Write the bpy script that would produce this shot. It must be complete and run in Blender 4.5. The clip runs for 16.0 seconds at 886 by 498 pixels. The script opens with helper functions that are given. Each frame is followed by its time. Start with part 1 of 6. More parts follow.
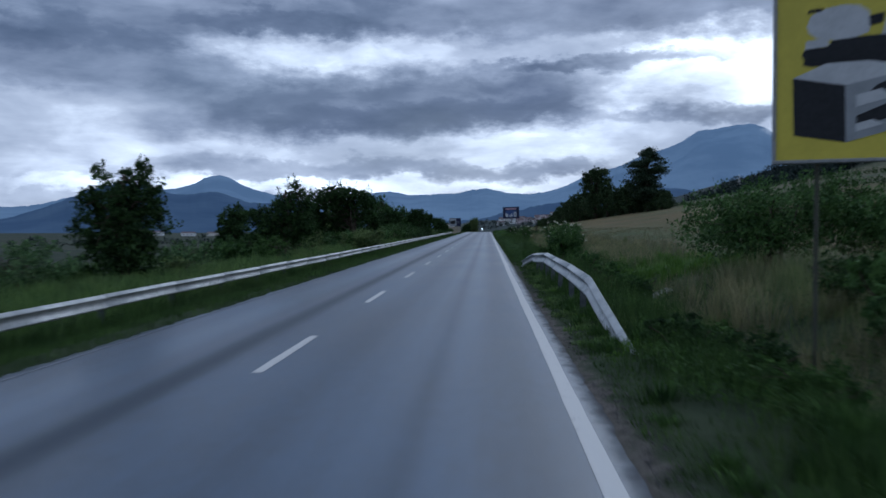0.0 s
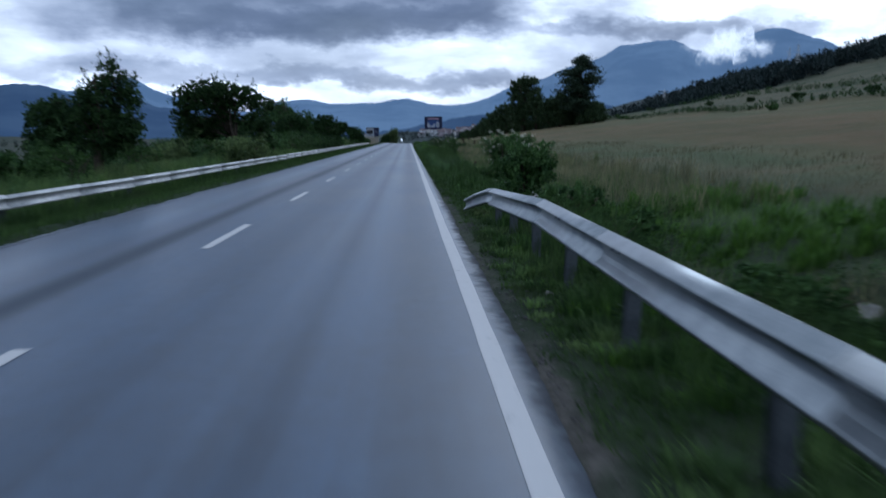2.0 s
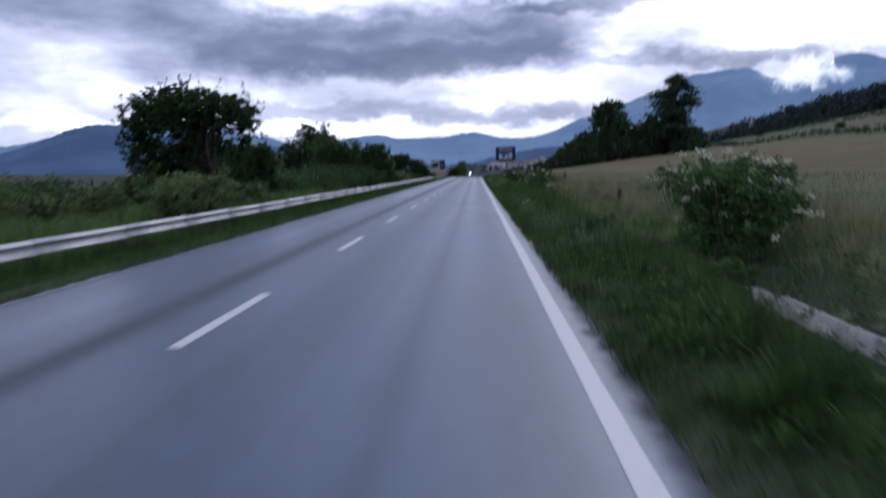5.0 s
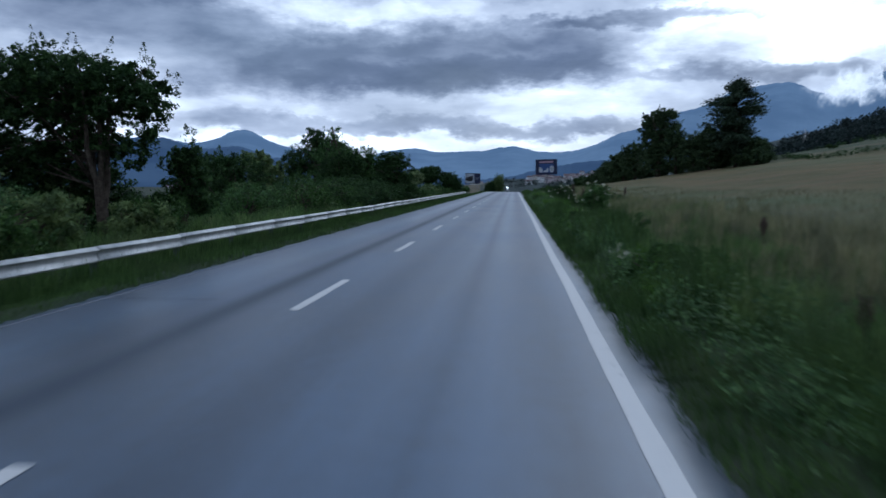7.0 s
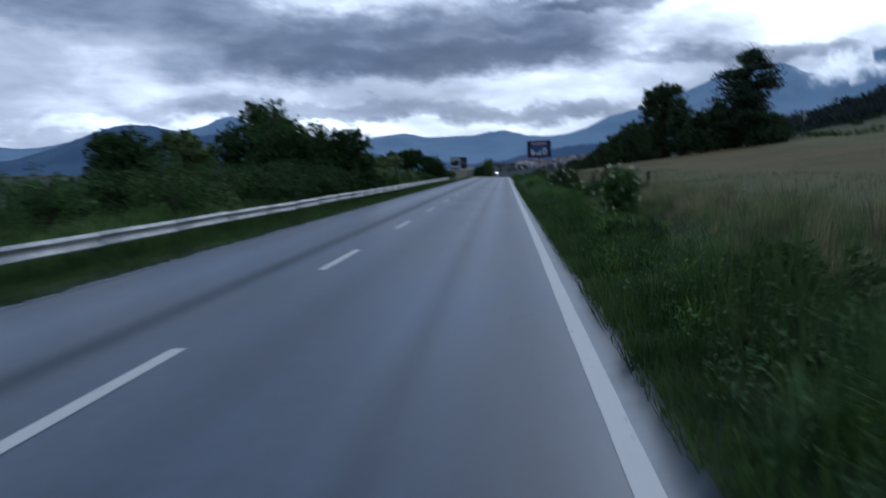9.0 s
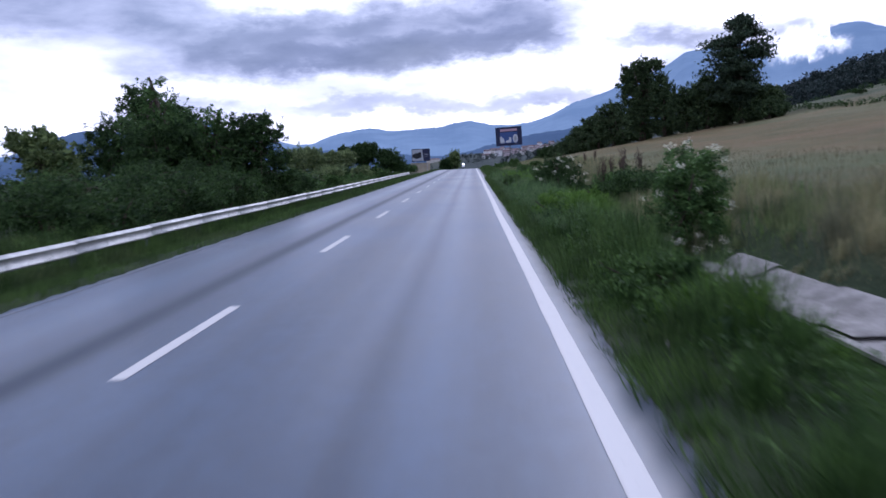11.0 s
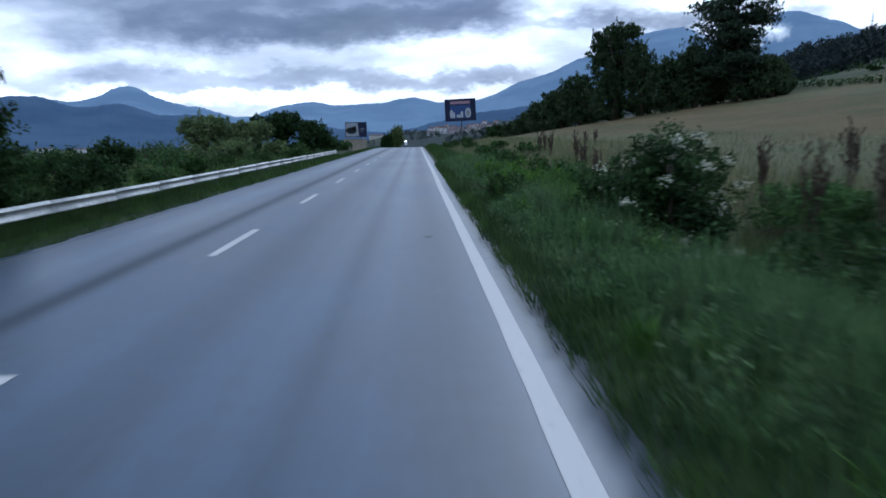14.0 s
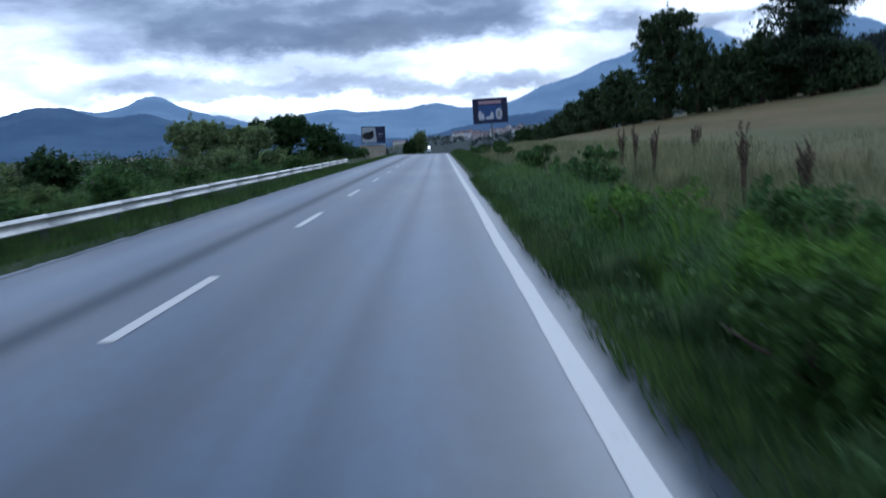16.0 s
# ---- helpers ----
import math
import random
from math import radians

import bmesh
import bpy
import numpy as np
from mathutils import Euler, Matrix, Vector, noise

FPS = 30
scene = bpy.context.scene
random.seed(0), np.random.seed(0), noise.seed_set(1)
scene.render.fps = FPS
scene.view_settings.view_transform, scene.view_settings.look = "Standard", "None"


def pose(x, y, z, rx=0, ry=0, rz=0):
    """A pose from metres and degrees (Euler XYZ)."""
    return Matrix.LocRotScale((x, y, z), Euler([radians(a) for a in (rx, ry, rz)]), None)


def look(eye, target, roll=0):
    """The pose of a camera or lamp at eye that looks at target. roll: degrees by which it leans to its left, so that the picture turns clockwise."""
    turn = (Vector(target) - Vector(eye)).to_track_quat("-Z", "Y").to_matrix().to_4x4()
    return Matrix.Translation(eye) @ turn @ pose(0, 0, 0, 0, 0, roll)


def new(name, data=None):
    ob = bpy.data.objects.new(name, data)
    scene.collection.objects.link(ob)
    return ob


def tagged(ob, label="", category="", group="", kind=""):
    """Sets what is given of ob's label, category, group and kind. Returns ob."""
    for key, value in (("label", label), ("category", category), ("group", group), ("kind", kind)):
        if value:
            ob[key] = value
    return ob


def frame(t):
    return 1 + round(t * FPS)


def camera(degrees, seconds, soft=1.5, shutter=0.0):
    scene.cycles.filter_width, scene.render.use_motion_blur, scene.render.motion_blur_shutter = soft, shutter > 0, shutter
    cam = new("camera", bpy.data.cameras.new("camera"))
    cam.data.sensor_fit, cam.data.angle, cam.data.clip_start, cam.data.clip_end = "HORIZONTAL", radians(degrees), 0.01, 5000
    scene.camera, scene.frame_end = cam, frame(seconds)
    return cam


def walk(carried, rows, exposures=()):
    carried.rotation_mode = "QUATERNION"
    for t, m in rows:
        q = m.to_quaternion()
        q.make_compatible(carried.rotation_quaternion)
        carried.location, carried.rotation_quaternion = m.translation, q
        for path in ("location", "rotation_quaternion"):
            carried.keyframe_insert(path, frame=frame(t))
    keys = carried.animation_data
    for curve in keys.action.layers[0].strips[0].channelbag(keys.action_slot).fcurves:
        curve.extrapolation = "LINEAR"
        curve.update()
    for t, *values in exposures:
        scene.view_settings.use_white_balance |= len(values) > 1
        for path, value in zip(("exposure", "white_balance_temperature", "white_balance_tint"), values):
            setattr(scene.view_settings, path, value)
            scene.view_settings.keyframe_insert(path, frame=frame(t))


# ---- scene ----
cam = camera(57.29, 16.0, soft=1.6, shutter=0.6)
ROWS = [
    (0, pose(-0.858, -3.172, 1.786, 88.34, 0.05, 3.10)),
    (0.5, pose(-0.802, 0.865, 1.753, 87.98, 1.33, 2.20)),
    (1, pose(-0.730, 4.781, 1.727, 87.44, 0.41, 0.72)),
    (1.5, pose(-0.675, 8.652, 1.672, 85.07, -1.21, -0.86)),
    (2, pose(-0.694, 12.558, 1.684, 82.16, -1.10, -2.47)),
    (2.5, pose(-0.773, 16.498, 1.653, 79.92, -0.40, -3.02)),
    (3, pose(-0.839, 20.249, 1.653, 78.83, -1.16, -2.41)),
    (3.5, pose(-0.949, 24.082, 1.577, 78.18, -0.21, -1.67)),
    (4, pose(-0.917, 27.806, 1.607, 80.56, -1.46, -0.97)),
    (4.5, pose(-0.999, 31.518, 1.628, 82.06, -0.55, 3.43)),
    (5, pose(-0.916, 35.331, 1.634, 84.41, -0.32, 2.32)),
    (5.2, pose(-0.914, 36.839, 1.625, 86.21, -2.45, 1.92)),
    (7.3, pose(-0.903, 52.808, 1.625, 85.37, 0.39, 6.67)),
    (7.5, pose(-0.903, 54.328, 1.625, 85.67, 0.39, 9.77)),
    (8, pose(-0.825, 58.123, 1.653, 88.30, 1.17, 10.03)),
    (8.5, pose(-0.858, 61.912, 1.614, 86.99, 2.54, 11.16)),
    (9, pose(-0.737, 65.785, 1.620, 84.33, -0.05, 4.31)),
    (9.2, pose(-0.769, 67.339, 1.597, 83.20, 1.08, 3.00)),
    (11.3, pose(-0.737, 83.516, 1.644, 84.09, 2.56, 2.14)),
    (11.5, pose(-0.730, 84.998, 1.647, 84.72, 2.29, 2.97)),
    (12, pose(-0.746, 88.725, 1.626, 86.19, 1.40, 1.94)),
    (12.5, pose(-0.781, 92.409, 1.618, 85.21, 4.26, 1.67)),
    (13, pose(-0.785, 96.072, 1.593, 84.89, 3.51, 2.05)),
    (13.5, pose(-0.763, 99.689, 1.596, 83.73, 2.24, 0.16)),
    (14, pose(-0.761, 103.185, 1.617, 82.05, 0.89, -1.92)),
    (14.5, pose(-0.772, 106.648, 1.590, 81.32, 4.15, 2.90)),
    (15, pose(-0.784, 110.070, 1.587, 81.81, 6.14, 1.51)),
    (15.5, pose(-0.800, 113.581, 1.546, 80.29, 5.45, 0.68)),
    (16, pose(-0.869, 117.006, 1.546, 82.45, 1.76, -0.27)),
]
EXPOSURES = [(0.0, -0.03, 5460, 9), (1.5, -0.20, 5410, 9), (2.0, 0.22, 5380, 9), (2.5, 0.45, 5360, 9), (3.5, 0.92, 5400, 27), (4.1, 0.92, 5760, 35), (4.5, 0.53, 5780, 33), (5.0, 0.44, 5790, 20), (7.4, 0.14, 5400, 8), (8.0, 0.20, 5400, 8), (8.5, -0.04, 5460, 9), (9.2, 0.06, 5460, 9), (11.2, 1.0, 5740, 26), (11.5, 0.66, 5710, 20), (12.2, 0.22, 5560, 10), (13.0, 0.27, 5460, 9), (14.2, 0.55, 5360, 8), (15.4, 0.68, 5360, 8), (16.0, 0.66, 5360, 8)]
SUN_POWER = 0.45
DOME = 0.10
SKY_LEVEL = 0.70
# large cloud banks and gaps: bearing, height (radians), half widths, slope, amount of light
BANKS = [
    (-0.09, 0.147, 0.30, 0.034, 0.06, -0.44),
    (-0.12, 0.128, 0.22, 0.018, 0.05, -0.16),
    (-0.245, 0.203, 0.105, 0.020, -0.02, 0.30),
    (-0.08, 0.210, 0.09, 0.018, 0.0, 0.10),
    (-0.50, 0.187, 0.16, 0.036, -0.04, -0.34),
    (-0.45, 0.245, 0.32, 0.040, 0.0, -0.28),
    (-0.62, 0.219, 0.09, 0.008, 0.0, 0.22),
    (-0.42, 0.100, 0.22, 0.036, 0.0, 0.06),
    (0.04, 0.098, 0.11, 0.024, 0.04, 0.20),
    (0.28, 0.175, 0.15, 0.038, 0.0, 0.52),
    (0.36, 0.218, 0.20, 0.016, 0.0, 0.34),
    (0.16, 0.197, 0.14, 0.009, 0.05, -0.40),
    (0.32, 0.129, 0.13, 0.010, 0.0, -0.36),
    (0.10, 0.252, 0.36, 0.028, -0.02, -0.30),
    (-0.22, 0.236, 0.11, 0.014, -0.03, -0.24),
    (-0.22, 0.070, 0.18, 0.012, 0.0, -0.26),
    (0.04, 0.063, 0.11, 0.010, 0.03, -0.24),
    (-0.10, 0.047, 0.46, 0.009, 0.0, 0.24),
    (0.60, 0.16, 0.20, 0.06, 0.0, 0.35),
]
walk(cam, ROWS, EXPOSURES)

# ---------------------------------------------------------------- light
SUN_AZ, SUN_EL = radians(20), radians(32)
world = bpy.data.worlds.new("world")
scene.world = world
world.use_nodes = True


class Nodes:
    """Small builder for node trees."""

    def __init__(self, tree):
        self.tree = tree
        tree.nodes.clear()

    def add(self, kind, **settings):
        node = self.tree.nodes.new(kind)
        for key, value in settings.items():
            if key == "operation":
                node.operation = value
            elif key == "blend_type":
                node.blend_type = value
            elif key == "data_type":
                node.data_type = value
        return node

    def put(self, socket, value):
        if isinstance(value, bpy.types.NodeSocket):
            self.tree.links.new(value, socket)
        else:
            socket.default_value = value

    def math(self, operation, a, b=0.0, clamp=False):
        node = self.add("ShaderNodeMath", operation=operation)
        node.use_clamp = clamp
        self.put(node.inputs[0], a)
        self.put(node.inputs[1], b)
        return node.outputs[0]

    def mix(self, factor, a, b):
        node = self.add("ShaderNodeMix", data_type="RGBA")
        self.put(node.inputs[0], factor)
        self.put(node.inputs[6], a)
        self.put(node.inputs[7], b)
        return node.outputs[2]

    def noise(self, vector, scale, detail=4.0, rough=0.55, distortion=0.0):
        node = self.add("ShaderNodeTexNoise")
        if vector is not None:
            self.put(node.inputs["Vector"], vector)
        self.put(node.inputs["Scale"], scale)
        self.put(node.inputs["Detail"], detail)
        self.put(node.inputs["Roughness"], rough)
        self.put(node.inputs["Distortion"], distortion)
        return node.outputs["Fac"]

    def ramp(self, factor, low, high):
        node = self.add("ShaderNodeMapRange")
        node.interpolation_type = "SMOOTHSTEP"
        self.put(node.inputs[0], factor)
        self.put(node.inputs[1], low)
        self.put(node.inputs[2], high)
        return node.outputs[0]

    def stretch(self, vector, sx, sy, sz):
        node = self.add("ShaderNodeMapping")
        self.put(node.inputs["Vector"], vector)
        node.inputs["Scale"].default_value = (sx, sy, sz)
        return node.outputs[0]


def rgb(r, g, b):
    return (r, g, b, 1.0)


def build_sky(tree):
    n = Nodes(tree)
    out = n.add("ShaderNodeOutputWorld")
    way = n.add("ShaderNodeTexCoord").outputs["Generated"]
    split = n.add("ShaderNodeSeparateXYZ")
    n.put(split.inputs[0], way)
    x, y, z = split.outputs
    az0 = n.math("ARCTAN2", x, y)
    el0 = n.math("ARCSINE", z)
    up = n.math("MAXIMUM", z, 0.0)
    # cloud deck seen in perspective
    deep = n.math("ADD", up, 0.10)
    flat = n.add("ShaderNodeCombineXYZ")
    n.put(flat.inputs[0], n.math("DIVIDE", x, deep))
    n.put(flat.inputs[1], n.math("DIVIDE", y, deep))
    deck = flat.outputs[0]
    # uneven edges for the large cloud banks
    ang = n.add("ShaderNodeCombineXYZ")
    n.put(ang.inputs[0], n.math("MULTIPLY", az0, 1.0))
    n.put(ang.inputs[1], n.math("MULTIPLY", el0, 2.5))
    rough = n.math("ADD", n.math("MULTIPLY", n.noise(ang.outputs[0], 3.4, 5.0, 0.50), 0.7), n.math("MULTIPLY", n.noise(deck, 0.6, 4.0, 0.45), 0.3))
    fine = n.noise(ang.outputs[0], 10.0, 6.0, 0.50, 0.3)
    bend = n.math("MULTIPLY", n.math("SUBTRACT", n.noise(ang.outputs[0], 9.0, 7.0, 0.60), 0.5), 0.26)
    bend2 = n.math("MULTIPLY", n.math("SUBTRACT", n.noise(n.stretch(ang.outputs[0], 1, 0.8, 1), 11.0, 7.0, 0.62), 0.5), 0.075)
    az = n.math("ADD", az0, bend)
    el = n.math("ADD", el0, bend2)

    def bank(a, e, wa, we, slope, amount):
        """A lens of cloud or a gap, full inside and soft at its ragged rim."""
        off = n.math("SUBTRACT", az, a)
        u = n.math("DIVIDE", off, wa)
        v = n.math("DIVIDE", n.math("SUBTRACT", n.math("SUBTRACT", el, e), n.math("MULTIPLY", off, slope)), we)
        r = n.math("ADD", n.math("MULTIPLY", u, u), n.math("MULTIPLY", v, v))
        return n.math("MULTIPLY", n.math("SUBTRACT", 1.0, n.ramp(r, 0.0, 2.1)), amount)

    light = n.math("ADD", n.math("MULTIPLY", n.math("SUBTRACT", rough, 0.5), 0.85), SKY_LEVEL)
    light = n.math("ADD", light, n.math("MULTIPLY", n.math("SUBTRACT", fine, 0.5), 0.70))
    # thin layered streaks
    thin = n.add("ShaderNodeCombineXYZ")
    n.put(thin.inputs[0], az0)
    n.put(thin.inputs[1], n.math("MULTIPLY", el0, 5.0))
    n.put(thin.inputs[2], 3.7)
    streak = n.noise(thin.outputs[0], 8.0, 6.0, 0.58, 0.5)
    light = n.math("ADD", light, n.math("MULTIPLY", n.math("SUBTRACT", streak, 0.5), 0.30))
    for row in BANKS:
        light = n.math("ADD", light, bank(*row))
    # paler sky low over the ridges ahead
    low = n.math("EXPONENT", n.math("MULTIPLY", n.math("ABSOLUTE", n.math("SUBTRACT", el, 0.055)), -38.0))
    ahead = n.math("DIVIDE", n.math("ADD", az0, 0.02), 0.36)
    low = n.math("MULTIPLY", low, n.math("EXPONENT", n.math("MULTIPLY", n.math("MULTIPLY", ahead, ahead), -1.0)))
    light = n.math("ADD", light, n.math("MULTIPLY", low, 0.10))
    light = n.math("MINIMUM", n.math("MAXIMUM", light, 0.0), 1.15)
    ramp = n.add("ShaderNodeValToRGB")
    n.put(ramp.inputs[0], n.math("DIVIDE", light, 1.15))
    cr = ramp.color_ramp
    stops = ((0.0, rgb(0.085, 0.112, 0.172)), (0.22, rgb(0.150, 0.182, 0.255)), (0.45, rgb(0.330, 0.368, 0.455)),
             (0.66, rgb(0.555, 0.590, 0.670)), (0.82, rgb(0.88, 0.92, 0.99)), (1.0, rgb(1.42, 1.48, 1.55)))
    cr.elements[0].position, cr.elements[0].color = stops[0]
    cr.elements[1].position, cr.elements[1].color = stops[-1]
    for place, colour in stops[1:-1]:
        cr.elements.new(place).color = colour
    # an overcast dome grows brighter towards the zenith
    dome = n.math("ADD", 1.0, n.math("MULTIPLY", n.ramp(up, 0.34, 0.85), DOME))
    clouds = n.add("ShaderNodeBackground")
    n.put(clouds.inputs[0], ramp.outputs[0])
    n.put(clouds.inputs[1], dome)
    sky = n.add("ShaderNodeTexSky")
    sky.sky_type = "NISHITA"
    sky.sun_disc = False
    sky.sun_elevation, sky.sun_rotation = SUN_EL, SUN_AZ
    blue = n.add("ShaderNodeBackground")
    n.put(blue.inputs[0], sky.outputs[0])
    n.put(blue.inputs[1], 0.06)
    both = n.add("ShaderNodeMixShader")
    n.put(both.inputs[0], n.math("ADD", 0.86, n.math("MULTIPLY", n.ramp(rough, 0.35, 0.6), 0.14)))
    n.tree.links.new(blue.outputs[0], both.inputs[1])
    n.tree.links.new(clouds.outputs[0], both.inputs[2])
    n.tree.links.new(both.outputs[0], out.inputs[0])


build_sky(world.node_tree)

sun = new("sun", bpy.data.lights.new("sun", "SUN"))
sun.data.energy, sun.data.angle, sun.data.color = SUN_POWER, radians(30), (0.96, 0.98, 1.0)
toward = Vector((math.sin(SUN_AZ) * math.cos(SUN_EL), math.cos(SUN_AZ) * math.cos(SUN_EL), math.sin(SUN_EL)))
sun.matrix_world = look(toward * 60, (0, 0, 0))


# ---------------------------------------------------------------- materials
def surface(name, rough=0.8, metal=0.0, spec=0.5):
    m = bpy.data.materials.new(name)
    m.use_nodes = True
    n = Nodes(m.node_tree)
    out = n.add("ShaderNodeOutputMaterial")
    shader = n.add("ShaderNodeBsdfPrincipled")
    n.put(shader.inputs["Roughness"], rough)
    n.put(shader.inputs["Metallic"], metal)
    n.put(shader.inputs["Specular IOR Level"], spec)
    n.tree.links.new(shader.outputs[0], out.inputs[0])
    return m, n, shader


def bump(n, shader, height, strength, distance):
    node = n.add("ShaderNodeBump")
    n.put(node.inputs["Height"], height)
    node.inputs["Strength"].default_value = strength
    node.inputs["Distance"].default_value = distance
    n.tree.links.new(node.outputs[0], shader.inputs["Normal"])


def speckled(name, a, b, scale, rough=0.8, metal=0.0, spec=0.5, fine=None, depth=0.0):
    """Two tones mixed by coarse and fine noise, with a light relief."""
    m, n, s = surface(name, rough, metal, spec)
    place = n.add("ShaderNodeTexCoord").outputs["Object"]
    coarse = n.noise(place, scale, 5.0, 0.6)
    grain = n.noise(place, fine or scale * 9, 4.0, 0.6)
    f = n.math("ADD", n.math("MULTIPLY", coarse, 0.65), n.math("MULTIPLY", grain, 0.35))
    n.put(s.inputs["Base Color"], n.mix(n.ramp(f, 0.36, 0.64), rgb(*a), rgb(*b)))
    if depth:
        bump(n, s, grain, 0.5, depth)
    return m


def leafy(name, a, b, c, rough=0.6, patch=0.25, thin=0.25):
    """Leaf or grass: tone by blade and by patch of ground, some light passing through."""
    m, n, s = surface(name, min(1.0, rough + 0.15), 0.0, 0.12)
    isle = n.add("ShaderNodeNewGeometry").outputs["Random Per Island"]
    place = n.add("ShaderNodeTexCoord").outputs["Object"]
    wide = n.noise(place, patch, 4.0, 0.6)
    tone = n.mix(isle, rgb(*a), rgb(*b))
    tone = n.mix(n.ramp(wide, 0.48, 0.66), tone, rgb(*c))
    clump = n.noise(place, patch * 5, 3.0, 0.5)
    dim = n.add("ShaderNodeMix", data_type="RGBA")
    dim.blend_type = "MULTIPLY"
    n.put(dim.inputs[0], 1.0)
    n.put(dim.inputs[6], tone)
    n.put(dim.inputs[7], n.mix(n.ramp(clump, 0.36, 0.62), rgb(0.62, 0.66, 0.70), rgb(1.30, 1.25, 1.15)))
    tone = dim.outputs[2]
    n.put(s.inputs["Base Color"], tone)
    out = [k for k in n.tree.nodes if k.type == "OUTPUT_MATERIAL"][0]
    veil = n.add("ShaderNodeBsdfTranslucent")
    n.put(veil.inputs[0], tone)
    both = n.add("ShaderNodeMixShader")
    n.put(both.inputs[0], thin)
    n.tree.links.new(s.outputs[0], both.inputs[1])
    n.tree.links.new(veil.outputs[0], both.inputs[2])
    n.tree.links.new(both.outputs[0], out.inputs[0])
    return m


def asphalt():
    m, n, s = surface("asphalt", 0.52, 0.0, 0.5)
    place = n.add("ShaderNodeTexCoord").outputs["Object"]
    split = n.add("ShaderNodeSeparateXYZ")
    n.put(split.inputs[0], place)
    # worn by wheels in long bands
    wobble = n.math("MULTIPLY", n.math("SUBTRACT", n.noise(n.stretch(place, 1, 0.03, 1), 1.0, 3.0), 0.5), 0.3)
    across = n.math("ADD", split.outputs[0], wobble)

    def band(middle, half):
        d = n.math("DIVIDE", n.math("SUBTRACT", across, middle), half)
        return n.math("EXPONENT", n.math("MULTIPLY", n.math("MULTIPLY", d, d), -1.0))

    dark = n.math("ADD", n.math("MULTIPLY", band(-4.46, 0.20), 1.15), n.math("MULTIPLY", band(-2.75, 0.40), 0.28))
    dark = n.math("ADD", dark, n.math("MULTIPLY", band(-1.50, 0.12), 0.22))
    dark = n.math("ADD", dark, n.math("MULTIPLY", band(-0.50, 0.36), 0.34))
    dark = n.math("ADD", dark, n.math("MULTIPLY", band(0.34, 0.16), 0.55))
    pale = n.math("ADD", n.math("MULTIPLY", band(-1.12, 0.26), 0.40), n.math("MULTIPLY", band(-1.85, 0.15), 0.3))
    pale = n.math("ADD", pale, n.math("MULTIPLY", band(-5.5, 0.45), 0.9))
    streak = n.noise(n.stretch(place, 2.4, 0.025, 1), 1.6, 4.0, 0.6)
    blotch = n.noise(n.stretch(place, 1, 0.35, 1), 0.35, 5.0, 0.6)
    grain = n.noise(place, 55.0, 3.0, 0.7)
    f = n.math("ADD", n.math("MULTIPLY", streak, 0.26), n.math("MULTIPLY", blotch, 0.74))
    f = n.math("ADD", f, n.math("SUBTRACT", n.math("MULTIPLY", pale, 0.17), n.math("MULTIPLY", dark, 0.27)))
    f = n.math("ADD", f, n.math("MULTIPLY", n.math("SUBTRACT", grain, 0.5), 0.16))
    mottle = n.noise(n.stretch(place, 1, 0.6, 1), 5.0, 5.0, 0.65)
    f = n.math("ADD", f, n.math("MULTIPLY", n.math("SUBTRACT", mottle, 0.5), 0.30))
    f = n.math("SUBTRACT", f, n.math("MULTIPLY", n.ramp(n.math("MULTIPLY", across, -1.0), 3.6, 4.6), 0.07))
    tone = n.mix(n.ramp(f, 0.26, 0.76), rgb(0.012, 0.026, 0.046), rgb(0.043, 0.080, 0.136))
    # dust and washed-in soil along the broken edge
    fray = n.math("ADD", split.outputs[0], n.math("MULTIPLY", n.math("SUBTRACT", n.noise(place, 3.0, 6.0, 0.65), 0.5), 0.55))
    fray = n.math("SUBTRACT", fray, n.math("MULTIPLY", n.ramp(split.outputs[1], 25.0, 70.0), 0.20))
    dust = n.ramp(fray, 0.10, 0.36)
    tone = n.mix(n.math("MULTIPLY", dust, 0.85), tone, n.mix(n.ramp(grain, 0.35, 0.65), rgb(0.034, 0.035, 0.037), rgb(0.080, 0.077, 0.074)))
    n.put(s.inputs["Base Color"], tone)
    # oily, coarser bands scatter more and shine less than the polished wheel tracks
    coarse = n.math("MULTIPLY", n.math("SUBTRACT", dark, n.math("MULTIPLY", pale, 0.4)), 0.15)
    n.put(s.inputs["Roughness"], n.math("ADD", n.math("ADD", n.math("ADD", 0.26, n.math("MULTIPLY", dust, 0.48)), coarse), n.math("MULTIPLY", blotch, 0.2), True))
    n.put(s.inputs["Specular IOR Level"], n.math("SUBTRACT", n.math("SUBTRACT", 0.48, n.math("MULTIPLY", dust, 0.34)), n.math("MULTIPLY", coarse, 0.9), True))
    bump(n, s, grain, 0.35, 0.006)
    return m


def road_paint(name, wear):
    m, n, s = surface(name, 0.6)
    place = n.add("ShaderNodeTexCoord").outputs["Object"]
    rub = n.noise(n.stretch(place, 1.0, 0.5, 1), 9.0, 6.0, 0.7)
    spots = n.noise(place, 60.0, 3.0, 0.7)
    f = n.math("ADD", n.math("MULTIPLY", rub, 0.6), n.math("MULTIPLY", spots, 0.4))
    n.put(s.inputs["Base Color"], n.mix(n.ramp(f, wear - 0.06, wear + 0.08), rgb(0.085, 0.098, 0.122), rgb(0.46, 0.46, 0.45)))
    bump(n, s, spots, 0.3, 0.004)
    return m


